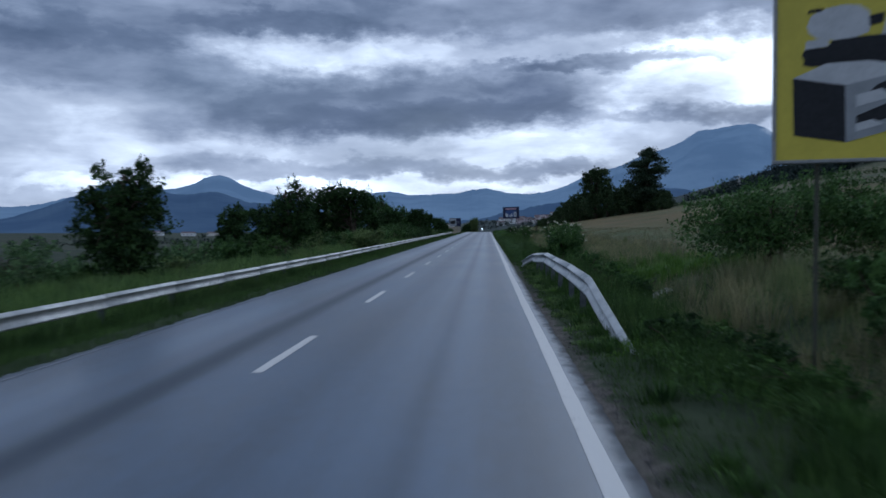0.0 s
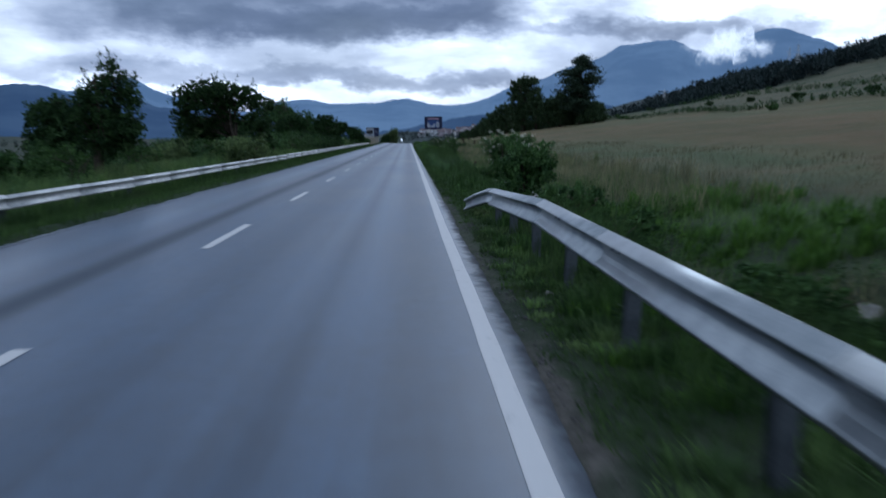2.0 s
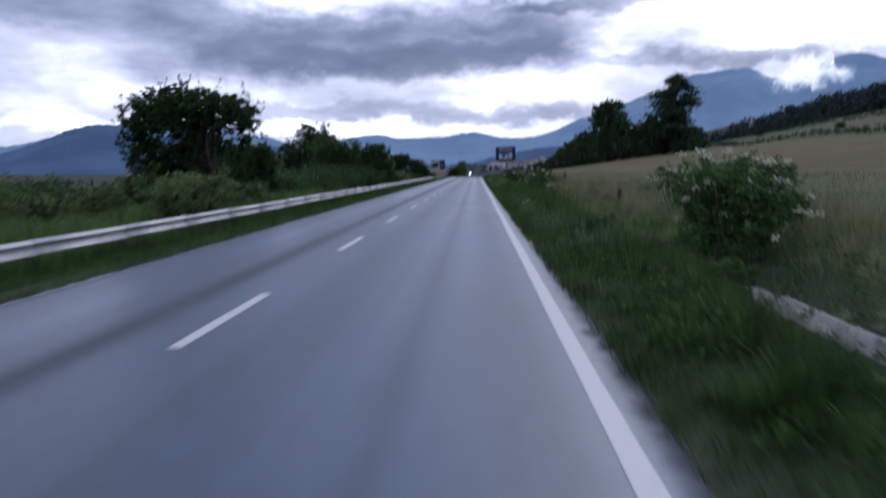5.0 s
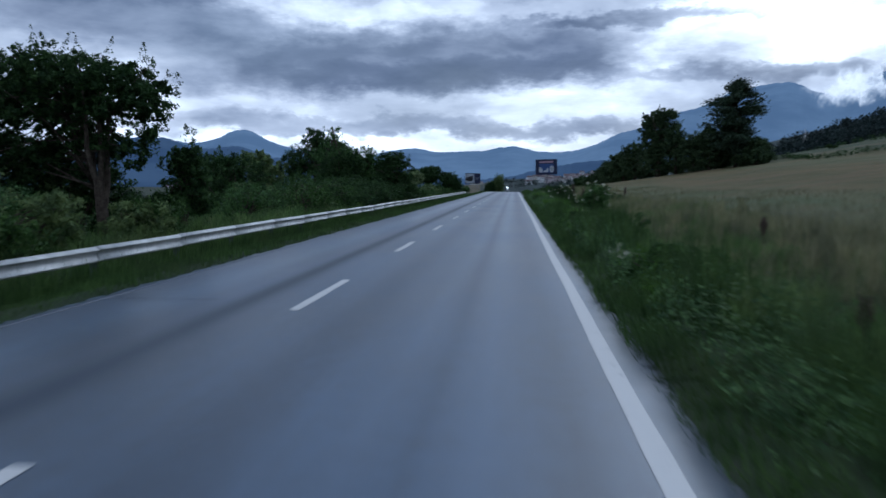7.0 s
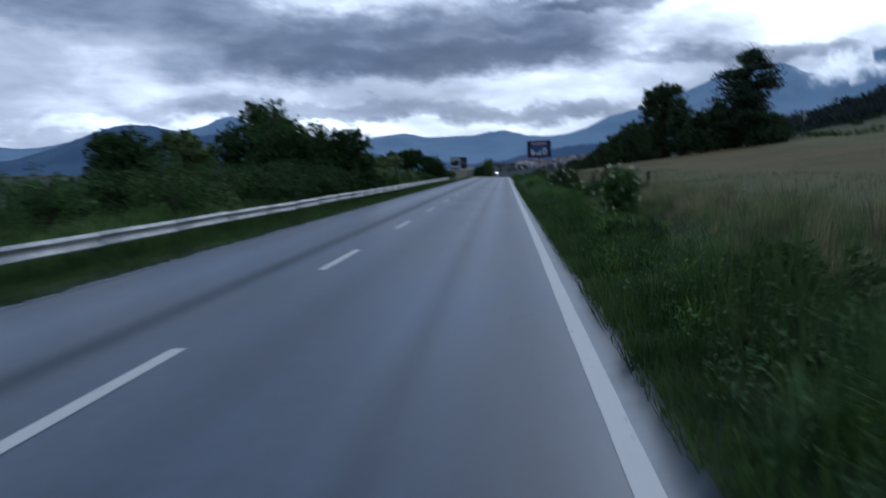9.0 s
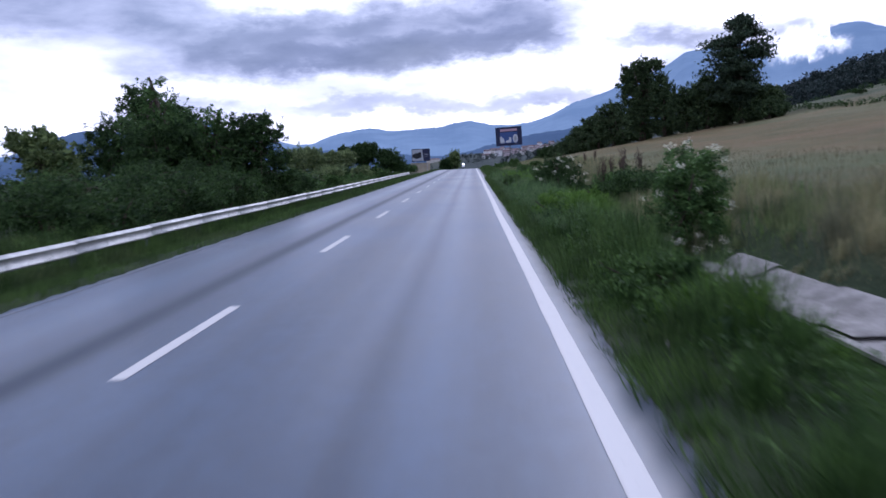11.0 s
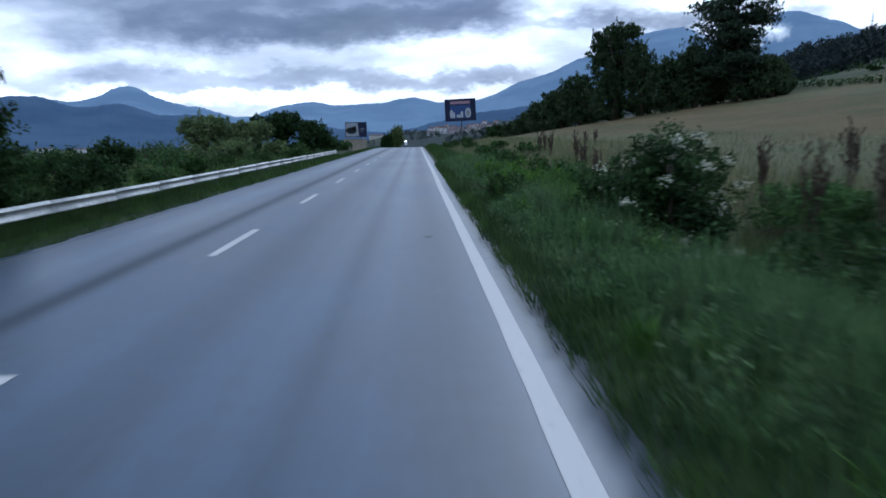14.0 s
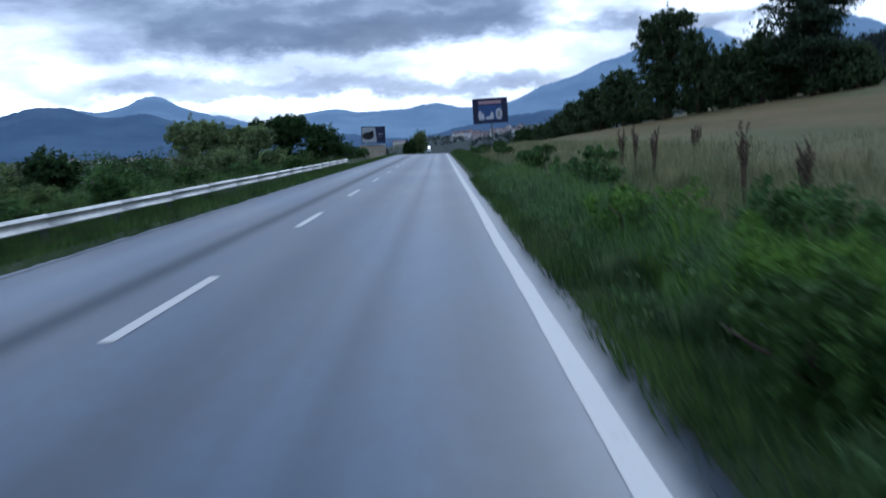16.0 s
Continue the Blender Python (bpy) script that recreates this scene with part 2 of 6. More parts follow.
def soil():
    """Ground under the plants: field, verge, bank and plain."""
    m, n, s = surface("soil_and_turf", 0.95, 0.0, 0.1)
    place = n.add("ShaderNodeTexCoord").outputs["Object"]
    split = n.add("ShaderNodeSeparateXYZ")
    n.put(split.inputs[0], place)
    x, y, z = split.outputs
    wob = n.math("MULTIPLY", n.math("SUBTRACT", n.noise(place, 0.06, 5.0, 0.6), 0.5), 14.0)
    xw = n.math("ADD", x, wob)
    big = n.noise(place, 0.035, 6.0, 0.6)
    mid = n.noise(n.stretch(place, 1, 0.45, 1), 0.6, 6.0, 0.65)
    fine = n.noise(place, 7.0, 6.0, 0.7)
    green = n.mix(n.ramp(mid, 0.35, 0.65), rgb(0.022, 0.036, 0.018), rgb(0.042, 0.058, 0.030))
    swath = n.noise(n.stretch(place, 1, 0.16, 1), 0.22, 6.0, 0.65)
    straw = n.mix(n.ramp(swath, 0.36, 0.62), rgb(0.076, 0.071, 0.029), rgb(0.128, 0.094, 0.044))
    straw = n.mix(n.math("MULTIPLY", n.ramp(mid, 0.42, 0.62), 0.45), straw, rgb(0.118, 0.094, 0.041))
    sod = n.mix(n.ramp(swath, 0.34, 0.64), rgb(0.070, 0.094, 0.042), rgb(0.120, 0.118, 0.062))
    straw = n.mix(n.ramp(xw, 11.0, 19.0), sod, straw)
    straw = n.mix(n.math("MULTIPLY", n.ramp(xw, 30.0, 38.0), 0.6), straw, sod)
    tuft = n.noise(n.stretch(place, 1, 0.7, 1), 2.4, 6.0, 0.72)
    straw = n.mix(n.math("MULTIPLY", n.ramp(tuft, 0.40, 0.62), 0.55), straw, rgb(0.078, 0.083, 0.040))
    straw = n.mix(n.math("MULTIPLY", n.ramp(n.noise(place, 0.11, 5.0, 0.65), 0.48, 0.64), 0.55), straw, rgb(0.142, 0.096, 0.052))
    hill = n.mix(n.ramp(big, 0.42, 0.58), rgb(0.046, 0.060, 0.030), rgb(0.084, 0.082, 0.046))
    plain = n.mix(n.ramp(big, 0.4, 0.6), rgb(0.029, 0.043, 0.029), rgb(0.052, 0.058, 0.041))
    colour = n.mix(n.ramp(xw, 5.0, 12.0), green, straw)
    colour = n.mix(n.ramp(xw, 44.0, 52.0), colour, hill)
    colour = n.mix(n.ramp(n.math("MULTIPLY", xw, -1.0), 14.0, 24.0), colour, plain)
    colour = n.mix(n.math("MULTIPLY", n.ramp(y, 300.0, 430.0), n.ramp(xw, -60.0, -20.0)), colour, n.mix(n.ramp(big, 0.4, 0.6), rgb(0.016, 0.028, 0.028), rgb(0.032, 0.046, 0.044)))
    dirt = n.mix(n.ramp(fine, 0.3, 0.7), rgb(0.052, 0.048, 0.044), rgb(0.135, 0.124, 0.112))
    edge = n.math("ADD", x, n.math("MULTIPLY", n.math("SUBTRACT", n.noise(place, 2.2, 5.0, 0.6), 0.5), 0.7))
    bare = n.math("MULTIPLY", n.math("MULTIPLY", n.ramp(edge, 0.0, 0.3), n.math("SUBTRACT", 1.0, n.ramp(edge, 0.36, 0.54))), n.math("MULTIPLY", n.ramp(mid, 0.34, 0.54), n.math("SUBTRACT", 1.0, n.math("MULTIPLY", n.ramp(y, 12.0, 30.0), 0.75))))
    colour = n.mix(bare, colour, dirt)
    n.put(s.inputs["Base Color"], colour)
    bump(n, s, n.math("ADD", n.math("ADD", fine, mid), n.math("MULTIPLY", tuft, 2.0)), 0.7, 0.09)
    return m


def hazed_backdrop(name, a, b, glow):
    """Far land: the haze of the air is put into its base colour and a glow."""
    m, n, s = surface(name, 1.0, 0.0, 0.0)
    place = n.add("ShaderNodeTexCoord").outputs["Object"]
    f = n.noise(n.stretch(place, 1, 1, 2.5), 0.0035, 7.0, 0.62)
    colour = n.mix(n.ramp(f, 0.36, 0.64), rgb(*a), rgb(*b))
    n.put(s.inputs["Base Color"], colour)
    # emission stands in for light scattered by the air
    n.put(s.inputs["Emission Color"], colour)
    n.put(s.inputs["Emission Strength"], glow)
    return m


def plain(name, colour, rough=0.6, metal=0.0, scale=14.0, vary=0.25):
    dim = tuple(c * (1 - vary) for c in colour)
    lit = tuple(min(1.0, c * (1 + vary * 0.6)) for c in colour)
    return speckled(name, dim, lit, scale, rough, metal, 0.4)


M_ROAD = asphalt()
M_LINE = road_paint("road_paint", 0.36)
M_FADED = road_paint("faded_road_paint", 0.74)
M_SOIL = soil()
M_STEEL = speckled("galvanised_steel", (0.21, 0.235, 0.245), (0.35, 0.375, 0.385), 3.0, 0.30, 0.9, 0.5, 60.0, 0.002)
M_DULL = speckled("dull_steel", (0.33, 0.34, 0.34), (0.50, 0.51, 0.50), 3.0, 0.48, 0.35, 0.5, 40.0, 0.003)
M_POST = speckled("weathered_steel", (0.055, 0.065, 0.075), (0.11, 0.125, 0.14), 4.0, 0.6, 0.4)
M_BARK = speckled("bark", (0.035, 0.028, 0.022), (0.10, 0.082, 0.064), 5.0, 0.95, 0.0, 0.1, 30.0, 0.03)
M_LEAF = leafy("broad_leaf", (0.0113, 0.0287, 0.0101), (0.0574, 0.1069, 0.0360), (0.0252, 0.0525, 0.0180), 0.55, 0.5, 0.32)
M_LEAF_GREY = leafy("willow_leaf", (0.070, 0.110, 0.042), (0.150, 0.205, 0.080), (0.096, 0.140, 0.052), 0.55, 0.5, 0.32)
M_WILLOW = leafy("pale_willow_leaf", (0.095, 0.140, 0.062), (0.200, 0.260, 0.120), (0.130, 0.180, 0.080), 0.6, 0.4, 0.38)
M_SOFT = leafy("soft_weed_leaf", (0.0400, 0.0851, 0.0339), (0.1148, 0.1980, 0.0806), (0.1027, 0.1505, 0.0763), 0.6, 1.0, 0.38)
M_NEEDLE = leafy("pine_needle", (0.0152, 0.0318, 0.0201), (0.0452, 0.0694, 0.0402), (0.0272, 0.0433, 0.0269), 0.6, 0.4, 0.1)
# leaf for distant trees, its blue cast is haze mixed into the colour
M_HAZED_WOOD = leafy("hazed_wood_leaf", (0.014, 0.024, 0.024), (0.030, 0.044, 0.042), (0.022, 0.034, 0.034), 0.7, 0.05, 0.1)
M_COPSE = leafy("copse_leaf", (0.0210, 0.0420, 0.0200), (0.0700, 0.1060, 0.0470), (0.0380, 0.0640, 0.0290), 0.6, 0.35, 0.30)
M_BUSH = leafy("shrub_leaf", (0.0348, 0.0752, 0.0233), (0.0827, 0.1584, 0.0509), (0.0470, 0.0970, 0.0297), 0.55, 0.6)
M_WEED = leafy("weed_leaf", (0.0261, 0.0574, 0.0154), (0.0713, 0.1366, 0.0371), (0.0209, 0.0495, 0.0148), 0.55, 1.1)
M_BRIGHT = leafy("fresh_weed", (0.052, 0.118, 0.019), (0.104, 0.200, 0.035), (0.072, 0.148, 0.024), 0.55, 0.9)
M_GRASS = leafy("verge_grass", (0.0209, 0.0475, 0.0128), (0.0740, 0.1307, 0.0392), (0.0522, 0.0812, 0.0318), 0.6, 0.30, 0.38)
M_STRAW = leafy("dry_grass", (0.1204, 0.1278, 0.0648), (0.2580, 0.2475, 0.1512), (0.1204, 0.1620, 0.0684), 0.7, 0.22)
M_MEADOW = leafy("meadow_blade", (0.0644, 0.1188, 0.0360), (0.1522, 0.2425, 0.0806), (0.1235, 0.1584, 0.0668), 0.6, 0.25, 0.38)
M_STUBBLE = leafy("stubble", (0.0602, 0.0648, 0.0306), (0.1462, 0.1305, 0.0720), (0.0688, 0.0810, 0.0360), 0.8, 0.12)
M_FLOWER = leafy("white_blossom", (0.40, 0.42, 0.33), (0.66, 0.67, 0.56), (0.48, 0.50, 0.38), 0.6, 2.0)
M_DEAD = plain("dead_stalk", (0.064, 0.044, 0.031), 0.9)
M_CONCRETE = speckled("concrete", (0.13, 0.125, 0.118), (0.29, 0.285, 0.27), 1.6, 0.9, 0.0, 0.2, 22.0, 0.01)
M_CHIP = speckled("road_chippings", (0.040, 0.041, 0.043), (0.105, 0.102, 0.098), 9.0, 0.9, 0.0, 0.2)
M_STONE = speckled("field_stone", (0.12, 0.115, 0.105), (0.27, 0.26, 0.24), 4.0, 0.9, 0.0, 0.2, 30.0, 0.01)
# mountain tones with blue air haze painted in, brightened by emission
M_FAR = hazed_backdrop("hazed_far_mountain", (0.066, 0.104, 0.162), (0.084, 0.127, 0.188), 0.70)
M_NEARFAR = hazed_backdrop("hazed_near_mountain", (0.034, 0.058, 0.102), (0.046, 0.074, 0.120), 0.46)


# ---------------------------------------------------------------- building aids
def soft(a, b, v):
    t = np.clip((v - a) / (b - a), 0.0, 1.0)
    return t * t * (3 - 2 * t)


def wave_noise(x, y, scale, seed):
    """Smooth value noise on arrays, 0 to 1."""
    x, y = np.asarray(x, float) / scale + seed * 17.3, np.asarray(y, float) / scale + seed * 9.1
    xi, yi = np.floor(x), np.floor(y)
    u, v = x - xi, y - yi
    u, v = u * u * (3 - 2 * u), v * v * (3 - 2 * v)

    def cell(i, j):
        k = np.sin(i * 127.1 + j * 311.7 + seed * 74.7) * 43758.5453
        return k - np.floor(k)

    low = cell(xi, yi) * (1 - u) + cell(xi + 1, yi) * u
    high = cell(xi, yi + 1) * (1 - u) + cell(xi + 1, yi + 1) * u
    return low * (1 - v) + high * v


def crest(y):
    """The road runs level, then drops gently past a crest."""
    y = np.asarray(y, float)
    d = np.clip(y - 212, 0, 190)
    return -0.00028 * d * d


def land(x, y):
    """Height of the ground."""
    x, y = np.asarray(x, float), np.asarray(y, float)
    fade = 1 - 0.72 * soft(600, 1200, y)
    ditch = -0.46 * soft(1.7, 3.1, x) * (1 - soft(3.7, 5.4, x))
    ditch = ditch - 0.24 * np.exp(-((x - 3.9) / 1.0) ** 6) * soft(84, 86, y) * (1 - soft(97.6, 99, y))
    slope = 0.148 * np.clip(x - 5.0, 0, 420) + 0.00034 * np.clip(x - 75, 0, 300) ** 2
    terrace = 0.7 * soft(45, 49, x + 8 * (wave_noise(y, y * 0, 60, 3) - 0.5)) + 1.0 * soft(92, 97, x + 0.1 * (y - 150))
    right = (slope + terrace) * fade + ditch
    bank = -0.48 * soft(-6.9, -9.0, x) - 0.35 * soft(-10, -16, x) - 2.6 * soft(-16, -60, x) - 2.5 * soft(-60, -260, x)
    rise = 0.25 * soft(-9.5, -12, x) * (1 - soft(-14, -18, x))
    away = soft(1.5, 9, x) + soft(-7.5, -16, x)
    uneven = (wave_noise(x, y, 7, 1) - 0.5) * 0.28 + (wave_noise(x, y, 2.2, 2) - 0.5) * 0.10
    uneven = uneven * np.clip(away, 0, 1) + (wave_noise(x, y, 90, 4) - 0.5) * 3.0 * soft(20, 120, np.abs(x))
    under = -0.05 * (1 - soft(0.22, 0.55, x)) * (1 - soft(-6.55, -6.9, x))
    town = 0.0165 * np.clip(y - 480, 0, 1500) * soft(-140, -30, x) * (1 - 0.6 * soft(150, 500, x))
    return right + bank + rise + uneven + under + crest(y) + town + 10.0 * soft(105, 200, x) * soft(250, 380, y)


def height(x, y):
    return float(land(x, y))


def mesh_of(name, verts, faces, material, smooth=False):
    me = bpy.data.meshes.new(name)
    me.from_pydata([tuple(v) for v in verts], [], [tuple(f) for f in faces])
    me.materials.append(material)
    if smooth:
        me.polygons.foreach_set("use_smooth", [True] * len(me.polygons))
    me.update()
    return me


def quick_mesh(name, verts, loops, sizes, material):
    """A mesh from arrays: all corner indices in a row, and the size of each face."""
    me = bpy.data.meshes.new(name)
    verts, loops, sizes = np.asarray(verts, np.float32), np.asarray(loops, np.int32), np.asarray(sizes, np.int32)
    me.vertices.add(len(verts))
    me.vertices.foreach_set("co", verts.ravel())
    me.loops.add(len(loops))
    me.loops.foreach_set("vertex_index", loops)
    me.polygons.add(len(sizes))
    me.polygons.foreach_set("loop_start", np.concatenate([[0], np.cumsum(sizes)[:-1]]).astype(np.int32))
    me.materials.append(material)
    me.update(calc_edges=True)
    return me


def part(name, bm, material, parent, label="", smooth=False):
    """Links a bmesh as one mesh object under a thing or a part."""
    me = bpy.data.meshes.new(name)
    bm.normal_update()
    bm.to_mesh(me)
    bm.free()
    me.materials.append(material)
    if smooth:
        me.polygons.foreach_set("use_smooth", [True] * len(me.polygons))
    ob = new(name, me)
    ob.parent = parent
    return tagged(ob, label)


def part_mesh(name, me, parent, label=""):
    ob = new(name, me)
    ob.parent = parent
    return tagged(ob, label)


def thing(name, at, label, category, group="", turn=0.0):
    ob = new(name)
    ob.empty_display_size = 0.3
    ob.matrix_basis = pose(at[0], at[1], at[2], 0, 0, turn)
    return tagged(ob, label, category, group)


def add_box(bm, size, at, turn=0.0, edge=0.0):
    made = bmesh.ops.create_cube(bm, size=1.0, matrix=pose(*at, 0, 0, turn) @ Matrix.Diagonal((*size, 1)))
    if edge:
        edges = list({e for v in made["verts"] for e in v.link_edges})
        bmesh.ops.bevel(bm, geom=edges, offset=edge, segments=2, affect="EDGES", profile=0.6)
    return bm


def box(size, at, turn=0.0, edge=0.0):
    return add_box(bmesh.new(), size, at, turn, edge)


def add_tube(bm, path, radii, sides=7):
    """A tapered tube along points."""
    rings = []
    for i, p in enumerate(path):
        a = Vector(path[max(i - 1, 0)])
        b = Vector(path[min(i + 1, len(path) - 1)])
        way = (b - a).normalized() if (b - a).length > 1e-6 else Vector((0, 0, 1))
        side = way.cross(Vector((0.31, 0.95, 0.05))).normalized()
        other = way.cross(side)
        rings.append([bm.verts.new(Vector(p) + (side * math.cos(k * math.tau / sides) + other * math.sin(k * math.tau / sides)) * radii[i])
                      for k in range(sides)])
    for r, q in zip(rings, rings[1:]):
        for k in range(sides):
            bm.faces.new((r[k], r[(k + 1) % sides], q[(k + 1) % sides], q[k]))
    bm.faces.new(rings[0][::-1])
    bm.faces.new(rings[-1])
    return bm


def add_poly(bm, points):
    return bm.faces.new([bm.verts.new(p) for p in points])


# ---------------------------------------------------------------- ground, road, markings
def axis(*runs):
    """Grid lines: (from, to, count) runs joined."""
    return np.unique(np.concatenate([np.linspace(a, b, c) for a, b, c in runs]).round(3))


def sheet(xs, ys, z):
    gx, gy = np.meshgrid(xs, ys)
    verts = np.stack([gx.ravel(), gy.ravel(), z(gx, gy).ravel()], 1)
    w, h = len(xs), len(ys)
    i = (np.arange(h - 1)[:, None] * w + np.arange(w - 1)[None, :]).ravel()
    loops = np.stack([i, i + 1, i + w + 1, i + w], 1).ravel()
    return verts, loops, np.full(len(i), 4)


gx = axis((-4600, -600, 12), (-600, -100, 22), (-100, -20, 28), (-20, -6, 29), (-6, 0.2, 5), (0.2, 6, 30), (6, 40, 40), (40, 130, 46), (130, 600, 40), (600, 4600, 12))
gy = axis((-4600, -400, 10), (-400, -40, 12), (-40, 160, 161), (160, 320, 60), (320, 900, 50), (900, 4600, 16))
ground = new("ground", quick_mesh("ground", *sheet(gx, gy, land), M_SOIL))
ground.data.polygons.foreach_set("use_smooth", [True] * len(ground.data.polygons))
tagged(ground, "rough grassy verges, dry field slope and low plain", "ground", kind="structure")

Y0, Y1 = -60.0, 430.0


def road_z(y):
    return crest(y)


def build_road():
    ys = axis((Y0, -4, 80), (-4, 130, 900), (130, 200, 180), (200, Y1, 180))
    inner = np.array([-6.45, -5.4, -4.3, -3.2, -2.1, -1.0, 0.0])
    rng = np.random.default_rng(5)
    verts, n = [], len(inner) + 4
    for y in ys:
        left = -6.62 + 0.10 * (wave_noise(y, 0, 0.9, 5) - 0.5) + 0.06 * rng.normal() * 0.5
        right = 0.27 + 0.13 * float(soft(20, 60, y)) + 0.09 * (float(wave_noise(y, 0, 2.3, 6)) - 0.5) + 0.04 * (float(wave_noise(y, 0, 0.55, 7)) - 0.5) + 0.035 * (float(wave_noise(y, 0, 0.17, 10)) - 0.5)
        z = float(road_z(y))
        row = [(left - 0.03, -0.09), (left, -0.008)] + [(v, 0.0) for v in inner] + [(right, -0.01), (right + 0.05, -0.11)]
        verts += [(a, y, z + b) for a, b in row]
    i = (np.arange(len(ys) - 1)[:, None] * n + np.arange(n - 1)[None, :]).ravel()
    return quick_mesh("road", np.array(verts, float), np.stack([i, i + 1, i + n + 1, i + n], 1).ravel(), np.full(len(i), 4), M_ROAD)


road = tagged(new("road", build_road()), "worn grey asphalt two-lane road with ragged edges", "road", kind="structure")


def stripe(name, x, width, y0, y1, step, material, wobble=0.0):
    ys = np.arange(y0, y1 + 0.01, step)
    mid = x + wobble * (wave_noise(ys, ys * 0, 6, 8) - 0.5)
    half = width / 2 * (1 + 0.10 * (wave_noise(ys, ys * 0, 0.7, 9) - 0.5))
    z = road_z(ys) + 0.004
    verts = np.concatenate([np.stack([mid - half, ys, z], 1), np.stack([mid + half, ys, z], 1)])
    k, i = len(ys), np.arange(len(ys) - 1)
    return quick_mesh(name, verts, np.stack([i, i + k, i + k + 1, i + 1], 1).ravel(), np.full(k - 1, 4), material)


edge_line = tagged(new("edge_line", stripe("edge_line", 0.0, 0.165, Y0, 420, 0.5, M_LINE, 0.03)), "white painted edge line along the asphalt", "road marking", kind="structure")
tagged(new("edge_line", stripe("edge_line", -6.42, 0.05, Y0, 420, 0.5, M_FADED, 0.05)), "almost worn away pale edge line", "road marking", kind="structure")
centre_line = tagged(new("centre_line"), "white dashed line between the two lanes", "road marking", kind="structure")
dash_mesh = stripe("dash", 0.0, 0.135, 0.0, 3.29, 0.235, M_LINE)
for k in range(-6, 33):
    ob = new("dash", dash_mesh)
    ob.parent = centre_line
    y = 6.483 + 9.0 * k
    ob.matrix_basis = pose(-3.646, y, float(road_z(y + 1.6)), -math.degrees(math.atan(0.00056 * max(0.0, y - 210))))


M_TAR = plain("tar", (0.045, 0.046, 0.050), 0.6, 0.0, 3.0, 0.5)


def seam(y0, x0, x1, width, seed):
    """A wavy strip of tar poured into a crack across the road."""
    xs = np.linspace(x0, x1, 40)
    mid = y0 + 0.22 * (wave_noise(xs, xs * 0, 1.1, seed) - 0.5) + 0.08 * (wave_noise(xs, xs * 0, 0.3, seed) - 0.5)
    half = 0.6 * width * (0.25 + 0.9 * wave_noise(xs, xs * 0, 0.5, seed + 1))
    z = float(road_z(y0)) + 0.003
    verts = np.concatenate([np.stack([xs, mid - half, xs * 0 + z], 1), np.stack([xs, mid + half, xs * 0 + z], 1)])
    i = np.arange(39)
    me = quick_mesh("tar_seam", verts, np.stack([i, i + 1, i + 41, i + 40], 1).ravel(), np.full(39, 4), M_TAR)
    return tagged(new("tar_seam", me), "thin dark tar seam across the worn asphalt", "road repair", kind="structure")


for k, (sy, sa, sb, sw) in enumerate(((13.8, -3.1, 0.1, 0.012), (12.6, -4.6, -2.6, 0.010), (61.2, -6.3, -4.9, 0.03), (98.4, -6.2, -3.9, 0.014), (131.0, -3.2, 0.1, 0.016), (151.5, -6.2, -0.4, 0.018))):
    seam(sy, sa, sb, sw, 40 + k)
M_STAIN = plain("dark_asphalt_stain", (0.062, 0.072, 0.092), 0.6, 0.0, 9.0, 0.4)
stain = new("oil_stain", quick_mesh("oil_stain", [(-0.59 + 0.075 * math.cos(a * 0.5236) * (1 + 0.2 * math.sin(a * 2.1)), 116.2 + 0.16 * math.sin(a * 0.5236), 0.003) for a in range(12)], list(range(12)), [12], M_STAIN))
tagged(stain, "small dark stain on the asphalt", "road stain", kind="structure")


# ---------------------------------------------------------------- mountains and far woods
def ridge_line(az, peaks, floor):
    e = np.full_like(az, floor)
    for a, h, w0, w1 in peaks:
        w = np.where(az < a, w0, w1)
        e = np.maximum(e, floor + (h - floor) * np.exp(-np.abs((az - a) / w) ** 2.2))
    return e


def mountains(name, peaks, floor, far, depth, material, label, seed, rough=0.002):
    az = np.linspace(-1.15, 1.15, 1100)
    e = ridge_line(az, peaks, floor)
    k = np.ones(21) / 21
    e = np.convolve(np.pad(e, 10, mode="edge"), k, "valid")
    e = e + rough * (wave_noise(az * 1000, az * 0, 30, seed) - 0.5) + rough * 0.7 * (wave_noise(az * 1000, az * 0, 9, seed) - 0.5) + 0.0011 * (wave_noise(az * 1000, az * 0, 3.2, seed + 2) - 0.5)
    steps = 11
    t = np.linspace(0, 1, steps)
    r = far - depth * (1 - t)
    rr, aa = np.meshgrid(r, az)
    rise = soft(0, 1, t)[None, :] ** 0.9
    spur = 1 + 0.30 * (wave_noise(aa * 900 + rr * 0.02, rr, 38, seed + 1) - 0.5) * (1 - t[None, :]) * 2
    z = -25 + (np.tan(e)[:, None] * far + 25) * np.clip(rise * spur, 0, 1)
    z[:, -1] = np.tan(e) * far + 1.6
    verts = np.stack([rr * np.sin(aa), rr * np.cos(aa) + 60, z], 2).reshape(-1, 3)
    i = (np.arange(len(az) - 1)[:, None] * steps + np.arange(steps - 1)[None, :]).ravel()
    me = quick_mesh(name, verts, np.stack([i, i + steps, i + steps + 1, i + 1], 1).ravel(), np.full(len(i), 4), material)
    me.polygons.foreach_set("use_smooth", [True] * len(me.polygons))
    return tagged(new(name, me), label, "mountain", kind="structure")


